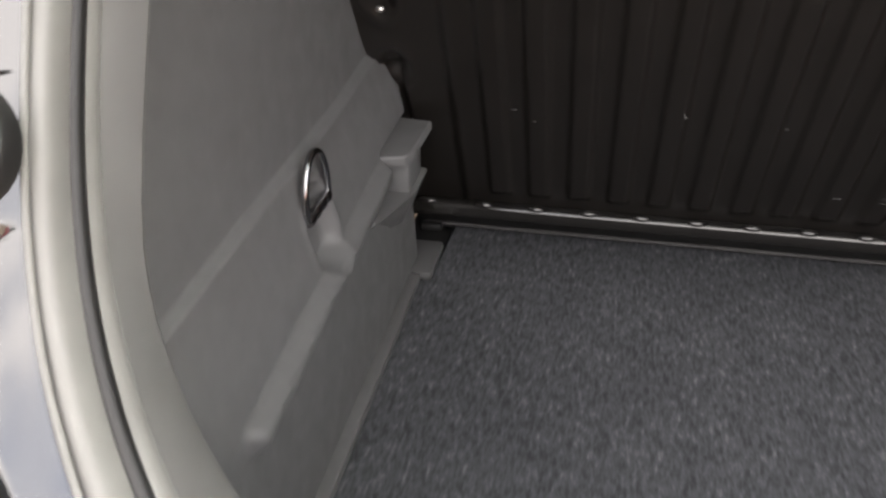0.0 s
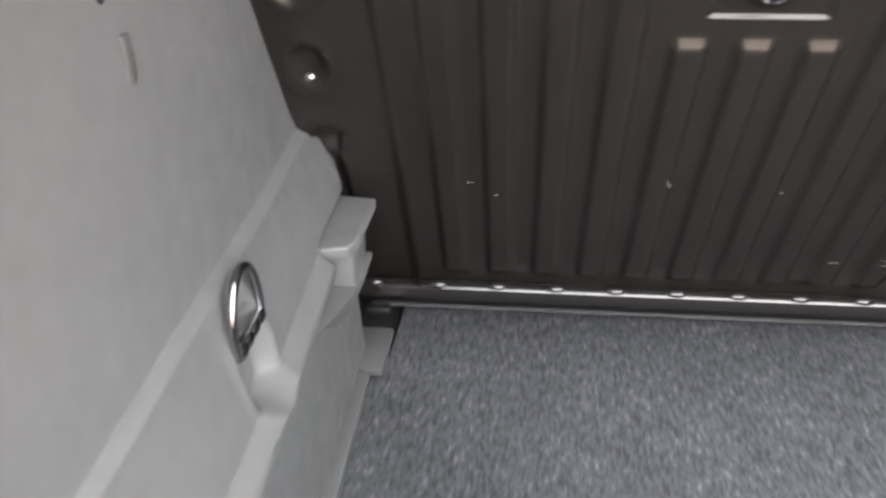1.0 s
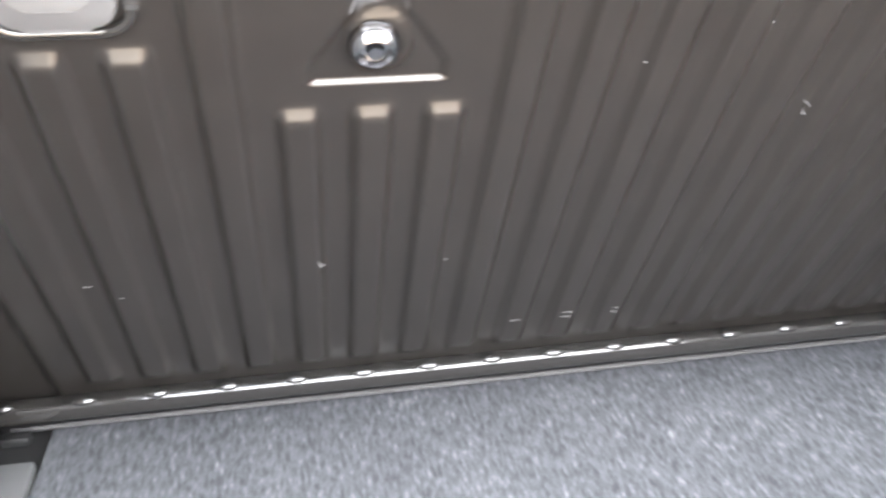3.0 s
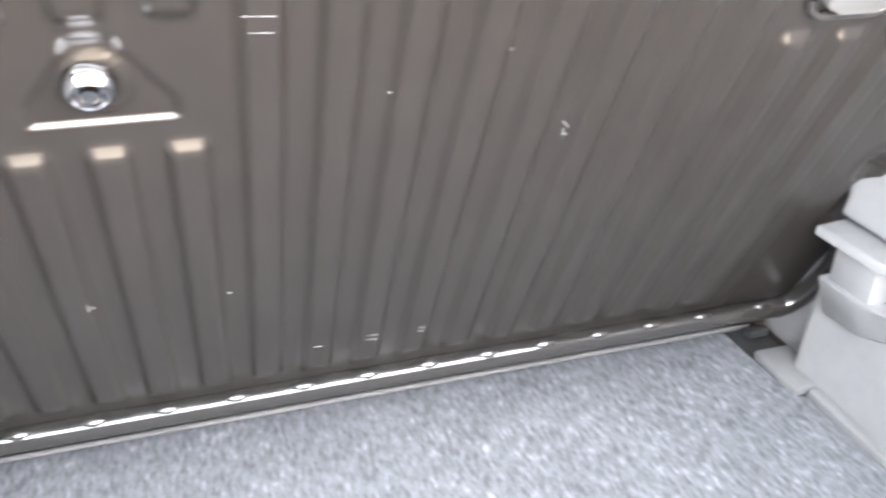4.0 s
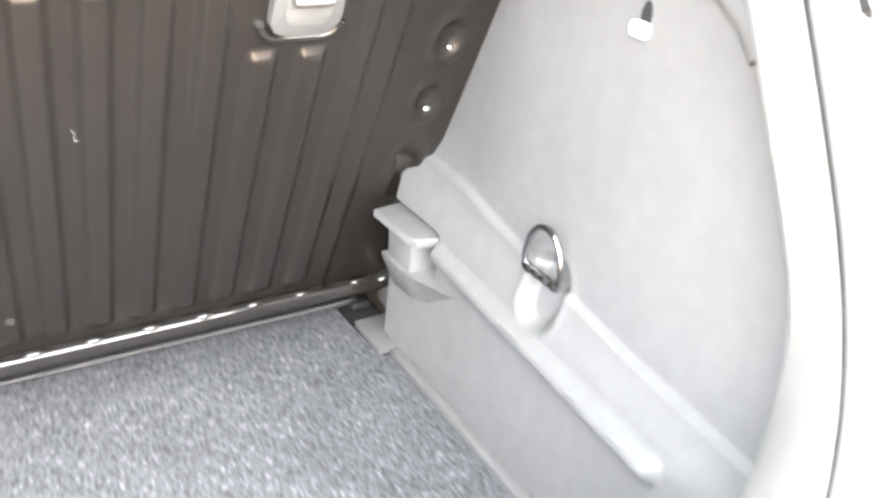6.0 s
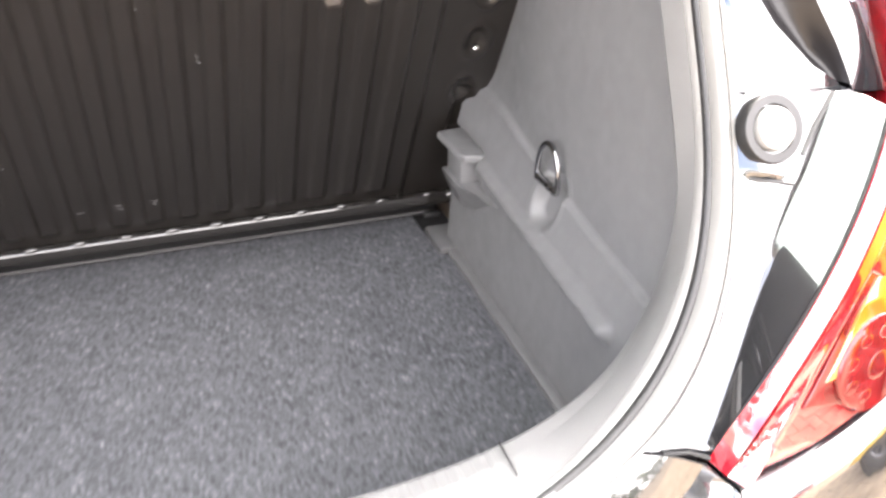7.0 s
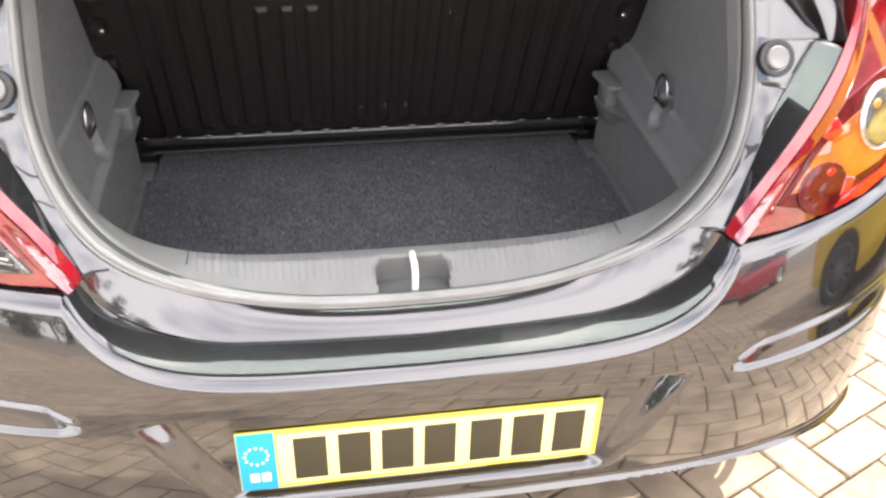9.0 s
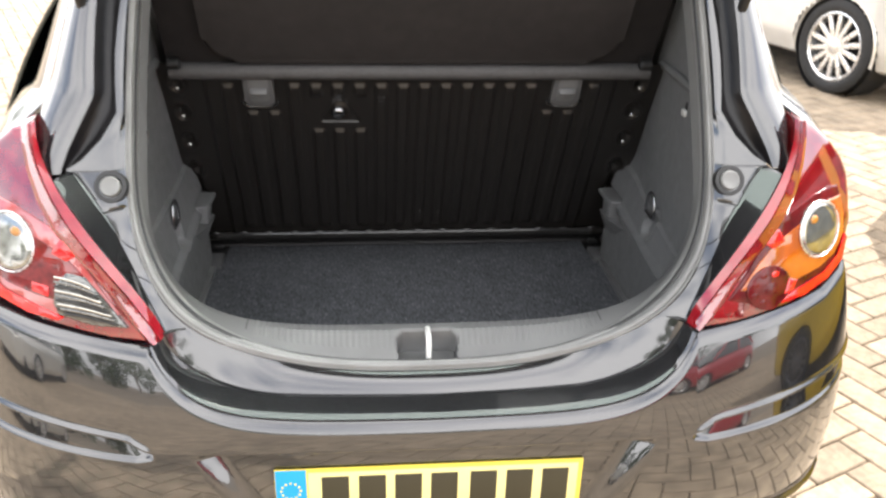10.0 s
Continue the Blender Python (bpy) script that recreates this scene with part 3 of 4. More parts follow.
sheet("lining", sill_place, us, vs, SILL, sill, "", -0.003, in_well)
sheet("striker_well", sill_place, us[abs(us) < 0.12], vs, WELL, sill, "dark octagonal well of the lock striker", -0.003, lambda u, v: not in_well(u, v))
for x in (-0.306, 0.306):
    part("joint", sweep([(x, y, z + 0.0012) for x0, y, z in [sill_place(0.0 + math.copysign(0.395, x), v) for v in np.linspace(0.25, 1.0, 10)]], circle(0.0007, 6), up=(0, 0, 1)), DARK, sill)
for s in (-1, 1):
    part("edge_bead", sweep([sill_place(s * u, 1.0) for u in np.linspace(0.84, 1.7, 40)], circle(0.0016, 8)), SILL, sill)
bm = bmesh.new()
block(bm, (0.098, 0.040, 0.004), pose(0, -0.024, 0.660), 0.001)
part("well_floor", bm, WELL, sill)
bm = sweep([(0.002, -0.034, 0.655), (0.002, -0.034, 0.690), (0.002, -0.026, 0.701), (0.002, 0.004, 0.701), (0.002, 0.012, 0.692), (0.002, 0.012, 0.655)], circle(0.0048, 10), up=(1, 0, 0))
part("striker", bm, STRIKER, sill, "bright steel lock striker loop")

# weather seal: a round inner lip, a dark groove and a broad ridged outer lip round the opening
SEAL_RUN = np.r_[np.linspace(-1.9, -1, 30), np.linspace(-0.985, 0.985, 150), np.linspace(1, 1.9, 30)]


def seal_run(grow, lift, side):
    return [aperture(u, grow, lift + (side - lift) * step(0.2, 0.65, abs(u))) for u in SEAL_RUN]


def seal_tall(side):
    return [1 + (side - 1) * step(0.15, 0.6, abs(u)) for u in SEAL_RUN]


seal = part("weather_seal", sweep(seal_run(-0.0030, -0.004, -0.0055), circle(0.0050, 14, 1.25), tall=seal_tall(1.45)), RUBBER, car, "grey rubber weather seal round the boot opening")
part("groove", sweep(seal_run(-0.0030, -0.002, -0.0150), circle(0.0050, 10)), BLACK, seal)
part("outer_lip", sweep(seal_run(0.0010, -0.006, -0.0260), [(0.0062 * math.copysign(abs(math.cos(t)) ** 0.7, math.cos(t)), 0.0052 * math.copysign(abs(math.sin(t)) ** 0.7, math.sin(t))) for t in np.linspace(0, 2 * math.pi, 17)[:-1]], tall=seal_tall(2.05)), RUBBER, seal)
for grow, side in ((0.0050, -0.0365), (0.0030, -0.0400)):
    part("ridge", sweep(seal_run(grow, -0.008, side), circle(0.0018, 8)), RUBBER, seal)


# painted lip of the tail panel below the opening
def tail_lip(u, v):
    a = aperture(u, 0.0085, -0.002 - 0.034 * step(0.2, 0.65, abs(u)))
    w = min(1.0, abs(u) / 0.51)
    b = lip_point(math.copysign(min(LIP_END, abs(a[0]) * (1 + 0.100 * w ** 2)), u))
    k = min(1, v)
    p = Vector(a).lerp(Vector(b), k)
    p.z += 0.003 * math.sin(math.pi * k)
    if v > 1:
        p.z -= (v - 1) * 0.10
        p.y += (v - 1) * 0.06
    return p


us = np.linspace(-0.515, 0.515, 142)
sheet("tail_lip", tail_lip, us, np.r_[np.linspace(0, 1, 12), 1.06, 1.3], PAINT, car, "black painted lip below the boot opening", 0.003)


# painted side flanges
LAMP_EDGE = [(0.738, 0.442, -0.057), (0.779, 0.458, -0.057), (0.818, 0.476, -0.056), (0.863, 0.506, -0.047), (0.892, 0.531, -0.034), (0.920, 0.559, -0.014), (0.948, 0.580, 0.002), (0.970, 0.598, 0.018), (1.010, 0.618, 0.046), (1.056, 0.632, 0.075)]
FOLD = [(0.736, 0.436, -0.050), (0.788, 0.465, -0.032), (0.851, 0.493, -0.008), (0.889, 0.514, 0.010), (0.923, 0.538, 0.030), (0.955, 0.558, 0.047), (0.972, 0.572, 0.058)]
GUTTER_IN = [(0.976, 0.588), (0.990, 0.564), (1.020, 0.533), (1.058, 0.509), (1.098, 0.511), (1.140, 0.511), (1.185, 0.507), (1.225, 0.501), (1.45, 0.480)]
GUTTER_OUT = [(0.972, 0.600), (1.003, 0.589), (1.048, 0.566), (1.084, 0.547), (1.135, 0.547), (1.187, 0.545), (1.230, 0.541), (1.45, 0.525)]
FACET = [(0.972, 0.625), (0.984, 0.622), (1.013, 0.609), (1.052, 0.585), (1.090, 0.560), (1.126, 0.562), (1.179, 0.560), (1.230, 0.553), (1.45, 0.535)]
PILLAR_OUT = [(0.972, 0.640), (1.036, 0.658), (1.061, 0.646), (1.102, 0.633), (1.166, 0.615), (1.221, 0.600), (1.45, 0.560)]


def curve_of(table, k, degree=3):
    """A smooth line through a table's column over height."""
    return np.polyfit([q[0] - 0.85 for q in table], [q[k] for q in table], degree)


FOLD_LINES = [curve_of(FOLD, k) for k in (1, 2)]
EDGE_LINES = [curve_of(LAMP_EDGE, k, 4) for k in (1, 2)]


def flange_line(z):
    """Corners of the flange's section at height z: seal, foot, fold, and the edge of lamp or gutter."""
    u = 1 + (z - 1) / 0.42 if z > 1 else 2 / math.pi * math.acos(min(1, max(0, (1 - z) / 0.347) ** (1 / 0.74)))
    inner = aperture(u, 0.0035)[0]
    start = (inner, 0.53 * (z - 0.75) - 0.012 - 0.029 * step(0.35, 0.75, u))
    if z < 0.974:
        fold = (max(inner + 0.004, float(np.polyval(FOLD_LINES[0], z - 0.85))), float(np.polyval(FOLD_LINES[1], z - 0.85)))
        end = (float(np.polyval(EDGE_LINES[0], z - 0.85)), float(np.polyval(EDGE_LINES[1], z - 0.85)) + 0.002)
    else:
        end = (lerp(GUTTER_IN, z) + 0.004, opening_y(z) - 0.004)
        fold = (max(inner + 0.003, end[0] - 0.008), end[1])
    wide = min(0.014, 0.4 * (fold[0] - inner))
    high = step(0.915, 0.925, z)
    foot = (inner + wide, fold[1] + (start[1] - fold[1]) * (0.60 - 0.38 * high))
    low = 1 - step(0.905, 0.920, z)
    foot = tuple(f + (a + (b - a) * 0.37 - f) * low for f, a, b in zip(foot, start, fold))
    return (start, foot, fold, end)


def flange_place(s, u, z):
    line = flange_line(z)
    at = [sum(float(np.interp(min(1, max(0, u + d)), (0, 0.22, 0.60, 1), [q[k] for q in line])) for d in np.linspace(-0.05, 0.05, 5)) / 5 for k in (0, 1)]
    if u in (0, 1):
        at = [q for q in line[-1 if u else 0]]
    x, y = at
    return (flank(s, x), y, z)


def side_flange(s):
    sheet("side_flange", lambda u, z: flange_place(s, u, z), np.linspace(0, 1, 61), np.unique(np.r_[np.linspace(0.737, 1.06, 150), 0.9735, 0.9745, np.linspace(1.06, 1.42, 40)]), PAINT, car, "black painted flange beside the boot opening", 0.003 * s)
    z = 0.952
    eye = Vector((flank(s, 0.521), 0.052, z))
    m = Matrix.Translation(eye) @ Vector((0, -0.885, 0.47)).to_track_quat("Z", "X").to_matrix().to_4x4()
    buffer = part("rubber_buffer", lathe([(0.0175, 0), (0.017, 0.006), (0.0160, 0.0095), (0.0142, 0.0105), (0.0132, 0.0100), (0.0, 0.0100)], m, 28, cap=False), RUBBER, car, "round grey rubber tailgate buffer")
    # black ring added for the shade in the recess round the buffer
    part("collar", lathe([(0.0265, -0.006), (0.0265, 0.0045), (0.0255, 0.006), (0.0190, 0.006), (0.0180, -0.003)], m, 28, cap=False), BLACK, buffer)
    part("gap", sweep([Vector(flange_place(s, u, 0.918)) + Vector((0, -0.0012, 0)) for u in np.linspace(0.10, 0.58, 16)], circle(0.0014, 8), up=(0, 0, 1)), BLACK, car)
    slit = [(0.543, 0.038, 0.935), (0.556, 0.047, 0.952), (0.578, 0.059, 0.974)]
    part("gap", sweep([(flank(s, x), y - 0.002, z) for x, y, z in slit], circle(0.0022, 8)), BLACK, car)
    seam = [(0.409, -0.041, 0.7395), (0.428, -0.047, 0.7415), (0.4425, -0.0585, 0.7405), (0.448, -0.086, 0.7385)]
    part("gap", sweep([(flank(s, x), y - 0.001, z) for x, y, z in seam], circle(0.0018, 8), up=(0, 0, 1)), BLACK, car)

    # black rubber channel and gloss pillar
    def channel(v, z):
        a, b = soft(GUTTER_IN, z, 0.008), soft(GUTTER_OUT, z, 0.008)
        return (flank(s, a + (b - a) * v), opening_y(z) - 0.004 - 0.006 * v + 0.018 * math.sin(math.pi * v) * min(1, (b - a) / 0.03), z)

    sheet("gutter", channel, np.linspace(0, 1, 17), np.linspace(0.976, 1.45, 90), GUTTER, car, "black rubber gutter strip", 0.004 * s)

    def pillar(v, z):
        a, b, c = soft(GUTTER_OUT, z, 0.008), soft(FACET, z, 0.008), soft(PILLAR_OUT, z, 0.012)
        if v <= 1:
            return (flank(s, a + (b - a) * v), opening_y(z) - 0.010 - 0.005 * math.sin(math.pi * min(1, v) / 2), z)
        k = v - 1
        return (flank(s, b + (c - b) * math.sin(k * math.pi / 2)), opening_y(z) - 0.015 + 0.085 * (1 - math.cos(k * math.pi / 2)), z)

    sheet("pillar_trim", pillar, np.r_[np.linspace(0, 1, 6), np.linspace(1.04, 2, 14)], np.linspace(0.972, 1.45, 90), PAINT, car, "black gloss pillar trim", 0.004 * s, None, 30)


side_flange(1)
side_flange(-1)
for s in (-1, 1):
    bm = bmesh.new()
    block(bm, (0.012, 0.75, 0.88), pose(s * 0.578, 0.80, 0.80), 0.003)
    part("inner_wing", bm, BLACK, car)


# bumper
def lamp_y(x, z):
    """The bowed face of the tail lamps."""
    a, b = x - 0.60, z - 0.87
    return -0.0223 + 0.3043 * a + 0.3682 * b + 0.831 * a * a + 0.2554 * a * b + 0.5114 * b * b


LAMP_LOW = [(0.447, 0.738), (0.515, 0.749), (0.567, 0.758), (0.626, 0.768), (0.687, 0.782), (0.727, 0.806), (0.745, 0.842), (0.752, 0.880)]


def face_top(x, y):
    """Upper edge of the bumper's skin over the place x, y of its plan: the load edge, then the foot of the lamp."""
    b = abs(x)
    if b < EDGE_END:
        return edge_point(x)
    q = lerp([(EDGE_END, EDGE_END), (0.52, 0.518), (0.60, 0.592), (0.70, 0.672), (0.76, 0.712), (0.80, 0.733), (0.83, 0.746), (0.85, 0.752)], b)
    z = lerp(LAMP_LOW, q) - 0.003
    top = max(lamp_y(q, z) - 0.003, y - 0.02)
    q += 0.07 * step(0.05, 0.30, y)
    return (math.copysign(q, x), top, z)


CURVE = bumper_curve(520)


def bumper_face(i, v):
    x, y, nx, ny = CURVE[int(i)]
    b = abs(x)
    tx, ty, top = face_top(x, y)
    low = 0.20
    z = top + (low - top) * v
    inset = 0.0
    k = max(0.0, (z - 0.50) / (top - 0.50))
    lean = LEAN * max(0.0, (z - 0.50) / 0.245) ** 2 if b < EDGE_END else (ty - FILLET - y) * k * k
    x, y = x + (tx - x) * k * k, y + lean + FILLET * max(0.0, 1 - (top - z) / 0.017) ** 2
    # hollow for the plate, with slanting cheeks
    edge = 0.392 - 0.62 * max(0, 0.563 - z)
    hollow = (1 - step(edge - 0.042, edge, b)) * step(0.385, 0.40, z) * (1 - step(0.553, 0.566, z))
    inset += 0.024 * hollow
    inset += 0.008 * (max(0.0, 0.50 - z) / 0.10) ** 2
    # blade on the corner
    k = (b - 0.445) / 0.345
    if k > 0:
        up = 0.562 + 0.018 * step(0, 0.15, k) + 0.055 * max(0, k)
        dn = 0.556 - 0.006 * step(0, 0.1, k) + 0.042 * max(0, k) ** 1.3
        inset -= 0.0045 * step(0, 0.06, k) * math.exp(-((z - up - 0.007) / 0.0055) ** 2)
        if dn - 0.002 < z < up + 0.006:
            inset += 0.014 * step(0, 0.04, k) * step(dn - 0.002, dn + 0.006, z) * (1 - step(up - 0.004, up + 0.006, z)) * (0.4 + 0.6 * (z - dn) / (up - dn + 1e-6))
    # lower crease and tuck
    crease = 0.350 + 0.02 * b
    inset -= 0.010 * math.exp(-((z - crease) / 0.006) ** 2)
    inset += 0.022 * (1 - step(crease - 0.016, crease + 0.001, z))
    inset += 0.05 * (1 - step(0.20, 0.33, z))
    return (x - nx * inset, y - ny * inset, z)


def shelf_place(t, v):
    """The hollow between the tail panel's lip and the bumper's load edge; t: -1 to 1 from end to end."""
    q = math.copysign(1 - (1 - abs(t)) ** 1.7, t)
    e, l = edge_point(EDGE_END * q), lip_point(LIP_END * q)
    start = Vector((e[0], e[1], e[2]))
    end = Vector((l[0], l[1] + 0.006 * (1 - abs(t) ** 6), l[2] - 0.006))
    k = 1 - v
    p = end.lerp(start, k)
    p.z -= 0.003 * k ** 10
    return p


bumper = thing("rear_bumper", "", "")
bumper.parent = car
sheet("bumper_face", bumper_face, np.arange(520), np.r_[np.linspace(0, 0.06, 9), np.linspace(0.065, 0.50, 170), np.linspace(0.51, 0.78, 50), np.linspace(0.80, 1, 10)], PAINT, bumper, "", -0.004)
for side in (-1, 1):
    span = [i for i in range(520) if side * CURVE[i][0] > EDGE_END and CURVE[i][3] < -0.25]

    def ledge(i, v):
        x, y, z = bumper_face(i, 0.0)
        return (x - side * 0.006 * v, y + 0.045 * v, z + 0.001 * v)

    sheet("upper_return", ledge, span, np.linspace(0, 1, 5), PAINT, bumper, "", 0.003)
sheet("load_edge", shelf_place, np.linspace(-1, 1, 161), np.r_[0, 0.02, 0.05, 0.09, np.linspace(0.14, 1, 20)], PAINT, bumper, "", -0.004)

# number plate: plain bars stand for its characters
plate = thing("number_plate", "", "")
plate.parent = car
PLATE_Y = -0.137


def plate_piece(name, x0, x1, z0, z1, deep, mat, parent, label="", bevel=0.001):
    bm = bmesh.new()
    block(bm, (x1 - x0, 0.004, z1 - z0), pose((x0 + x1) / 2, PLATE_Y - deep, (z0 + z1) / 2), bevel)
    return part(name, bm, mat, parent, label)


plate_piece("plate_body", -0.26, 0.262, 0.410, 0.521, 0.0, PLATE_EDGE, plate)
plate_piece("plate_face", -0.205, 0.254, 0.417, 0.514, 0.0012, PLATE, plate)
plate_piece("blue_band", -0.259, -0.208, 0.411, 0.520, 0.0012, PLATE_BLUE, plate)
for k in range(12):
    a = 2 * math.pi * k / 12
    plate_piece("star", -0.234 + 0.016 * math.cos(a) - 0.0018, -0.234 + 0.016 * math.cos(a) + 0.0018, 0.478 + 0.016 * math.sin(a) - 0.0018, 0.478 + 0.016 * math.sin(a) + 0.0018, 0.0022, PLATE_EDGE, plate, bevel=0.0004)
for x in (-0.2455, -0.2295):
    plate_piece("white_bar", x, x + 0.0125, 0.428, 0.444, 0.0022, WHITE, plate)
for x in (-0.183, -0.121, -0.060, 0.001, 0.068, 0.130, 0.192):
    plate_piece("character_bar", x, x + 0.046, 0.426, 0.505, 0.0022, PLATE_INK, plate)


# tail lamps
BLADE_EDGE = [(0.449, 0.739), (0.474, 0.771), (0.509, 0.820), (0.540, 0.853), (0.562, 0.874), (0.594, 0.908), (0.616, 0.944), (0.632, 0.985), (0.640, 1.020), (0.642, 1.050)]
LAMP_OUTLINE = [(x + 0.002, z) for x, z in BLADE_EDGE] + [(0.670, 1.042), (0.709, 1.012), (0.736, 0.980), (0.748, 0.955), (0.754, 0.915)] + LAMP_LOW[:0:-1]


def bent(bm, s, proud):
    """Bends a flat cut-out onto the lamp's face."""
    for axis, lo, hi in ((0, 0.44, 0.78), (1, 0.72, 1.07)):
        for q in np.arange(lo, hi, 0.018):
            at, way = [0, 0, 0], [0, 0, 0]
            at[axis], way[axis] = q, 1
            bmesh.ops.bisect_plane(bm, geom=bm.verts[:] + bm.edges[:] + bm.faces[:], plane_co=at, plane_no=way, dist=1e-5)
    for v in bm.verts:
        a, b, d = v.co
        v.co = (flank(s, a), lamp_y(a, b) - proud + d, b)
    return bm


def lamp_part(name, outline, s, proud, deep, mat, parent, label="", bevel=0.004):
    """A lens laid on the lamp's bowed face: cut flat, gridded, then bent."""
    return part(name, bent(slab(outline, lambda a, b, d: (a, b, d), deep, bevel, 3), s, proud), mat, parent, label)


def oval(x, z, rx, rz, n=33):
    return [(x + rx * math.cos(a), z + rz * math.sin(a)) for a in np.linspace(0, 2 * math.pi, n)[:-1]]


def tail_lamp(s):
    ob = thing("tail_lamp", "", "")
    ob.parent = car
    lamp_part("lamp_body", LAMP_OUTLINE, s, 0.0, 0.06, LENS_RED, ob, "", 0.006)

    # bevelled blade along the inner edge
    def blade(u, v):
        k = u * 9
        i = min(8, int(k))
        z = 0.738 + 0.318 * u
        a = Vector((float(np.polyval(EDGE_LINES[0], z - 0.85)), float(np.polyval(EDGE_LINES[1], z - 0.85)), z))
        q = Vector(BLADE_EDGE[i]).lerp(Vector(BLADE_EDGE[i + 1]), k - i)
        b = Vector((q.x, lamp_y(q.x, q.y) - 0.004, q.y))
        p = a.lerp(b, min(1, v))
        p.y -= 0.006 * min(1, v / 0.42, (1 - v) / 0.58 if v < 1 else 0) - 0.012 * max(0, v - 1)
        return (flank(s, p.x + 0.012 * max(0, v - 1)), p.y, p.z)

    sheet("blade", blade, np.linspace(0, 1, 55), np.linspace(0, 0.42, 6), LENS_BLADE, ob, "deep red bevelled edge", 0.004 * s, None, 60)
    sheet("bevel", blade, np.linspace(0, 1, 55), np.r_[np.linspace(0.42, 1, 7), 1.2, 1.6], LENS_RED, ob, "glossy red bevel", 0.004 * s, None, 60)
    part("gasket", sweep([(flank(s, float(np.polyval(EDGE_LINES[0], z - 0.85)) - 0.001), float(np.polyval(EDGE_LINES[1], z - 0.85)) - 0.001, z) for z in np.linspace(0.740, 0.972, 30)], circle(0.0018, 8)), GUTTER, ob, "thin black rubber gasket")
    # coloured fields behind the lens
    bowl = [(0.500, 0.785), (0.535, 0.832), (0.562, 0.868), (0.575, 0.898), (0.616, 0.914), (0.666, 0.934), (0.699, 0.943), (0.722, 0.940), (0.738, 0.900), (0.738, 0.860), (0.722, 0.822), (0.690, 0.800), (0.626, 0.784), (0.560, 0.772)]
    # the left bowl's paler red is a reflection put into the colour
    lamp_part("inner_bowl", bowl, s, 0.0030, 0.01, LENS_DARK if s > 0 else LENS_SHEEN, ob, "", 0.002)
    field = [(0.520, 0.800), (0.552, 0.842), (0.578, 0.866), (0.612, 0.884), (0.650, 0.900), (0.700, 0.922), (0.728, 0.925), (0.736, 0.895), (0.736, 0.862), (0.716, 0.832), (0.680, 0.818), (0.630, 0.806), (0.570, 0.796)]
    lamp_part("amber_field" if s > 0 else "red_field", field, s, 0.0050, 0.01, LENS_ORANGE if s > 0 else LENS_DEEP, ob, "", 0.003)
    band = [(0.590, 0.776), (0.640, 0.792), (0.690, 0.806), (0.722, 0.828), (0.738, 0.862), (0.745, 0.855), (0.735, 0.820), (0.700, 0.794), (0.650, 0.778), (0.600, 0.770)]
    lamp_part("lower_band", band, s, 0.0062, 0.01, LENS_BRIGHT, ob, "bright red lower band", 0.002)
    box = [(0.562, 0.872), (0.566, 0.896), (0.590, 0.892), (0.604, 0.872), (0.580, 0.862)]
    lamp_part("reflector", box, s, 0.0068, 0.008, LENS_BRIGHT, ob, "bright red reflector", 0.003)
    if s > 0:
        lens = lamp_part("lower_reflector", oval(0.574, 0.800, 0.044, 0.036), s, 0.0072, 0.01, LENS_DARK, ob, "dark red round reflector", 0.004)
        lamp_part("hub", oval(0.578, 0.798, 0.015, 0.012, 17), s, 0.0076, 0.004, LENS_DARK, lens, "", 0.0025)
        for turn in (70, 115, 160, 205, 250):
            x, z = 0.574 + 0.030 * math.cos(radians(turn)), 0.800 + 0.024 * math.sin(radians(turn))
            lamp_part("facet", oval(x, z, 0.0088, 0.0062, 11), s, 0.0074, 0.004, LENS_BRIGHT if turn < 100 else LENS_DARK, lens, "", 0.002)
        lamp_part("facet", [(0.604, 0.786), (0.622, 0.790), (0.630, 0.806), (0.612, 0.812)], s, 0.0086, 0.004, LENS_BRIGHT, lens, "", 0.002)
    else:
        low = [(0.488, 0.766), (0.520, 0.808), (0.552, 0.842), (0.580, 0.846), (0.600, 0.826), (0.606, 0.798), (0.598, 0.780), (0.545, 0.768)]
        lens = lamp_part("reversing_lens", low, s, 0.0072, 0.01, SMOKE, ob, "clear fluted reversing lens", 0.003)
        for k in range(9):
            z = 0.772 + 0.0068 * k
            x0 = 0.502 + 0.72 * (z - 0.772)
            x1 = min(0.600, x0 + 0.085)
            run = [(x0 + (x1 - x0) * t, z + 0.012 * t + 0.003 * math.sin(3 * t)) for t in np.linspace(0, 1, 7)]
            part("flute", sweep([(flank(s, x), lamp_y(x, q) - 0.0090, q) for x, q in run], circle(0.0021, 6)), (BLACK, SMOKE, LENS_CLEAR)[k % 3], lens)
        lamp_part("reflector", [(0.612, 0.806), (0.640, 0.812), (0.640, 0.826), (0.612, 0.822)], s, 0.0068, 0.008, LENS_BRIGHT, ob, "bright red reflector", 0.002)
    lens = lamp_part("round_lens", oval(0.676, 0.881, 0.044, 0.044), s, 0.010, 0.012, LENS_CLEAR, ob, "round clear lens with chrome bowl", 0.008)
    part("chrome_ring", sweep([(flank(s, x), lamp_y(x, z) - 0.009, z) for x, z in oval(0.676, 0.881, 0.044, 0.044) + [(0.720, 0.881)]], circle(0.0013, 8)), STEEL, lens)
    lamp_part("bulb", oval(0.662, 0.899, 0.009, 0.007, 17), s, 0.0125, 0.006, AMBER, lens, "amber bulb", 0.004)


tail_lamp(1)
tail_lamp(-1)

# parcel shelf, lifted at its rear edge
shelf = thing("parcel_shelf", "dark felt parcel shelf tilted up behind the seat", "parcel shelf")


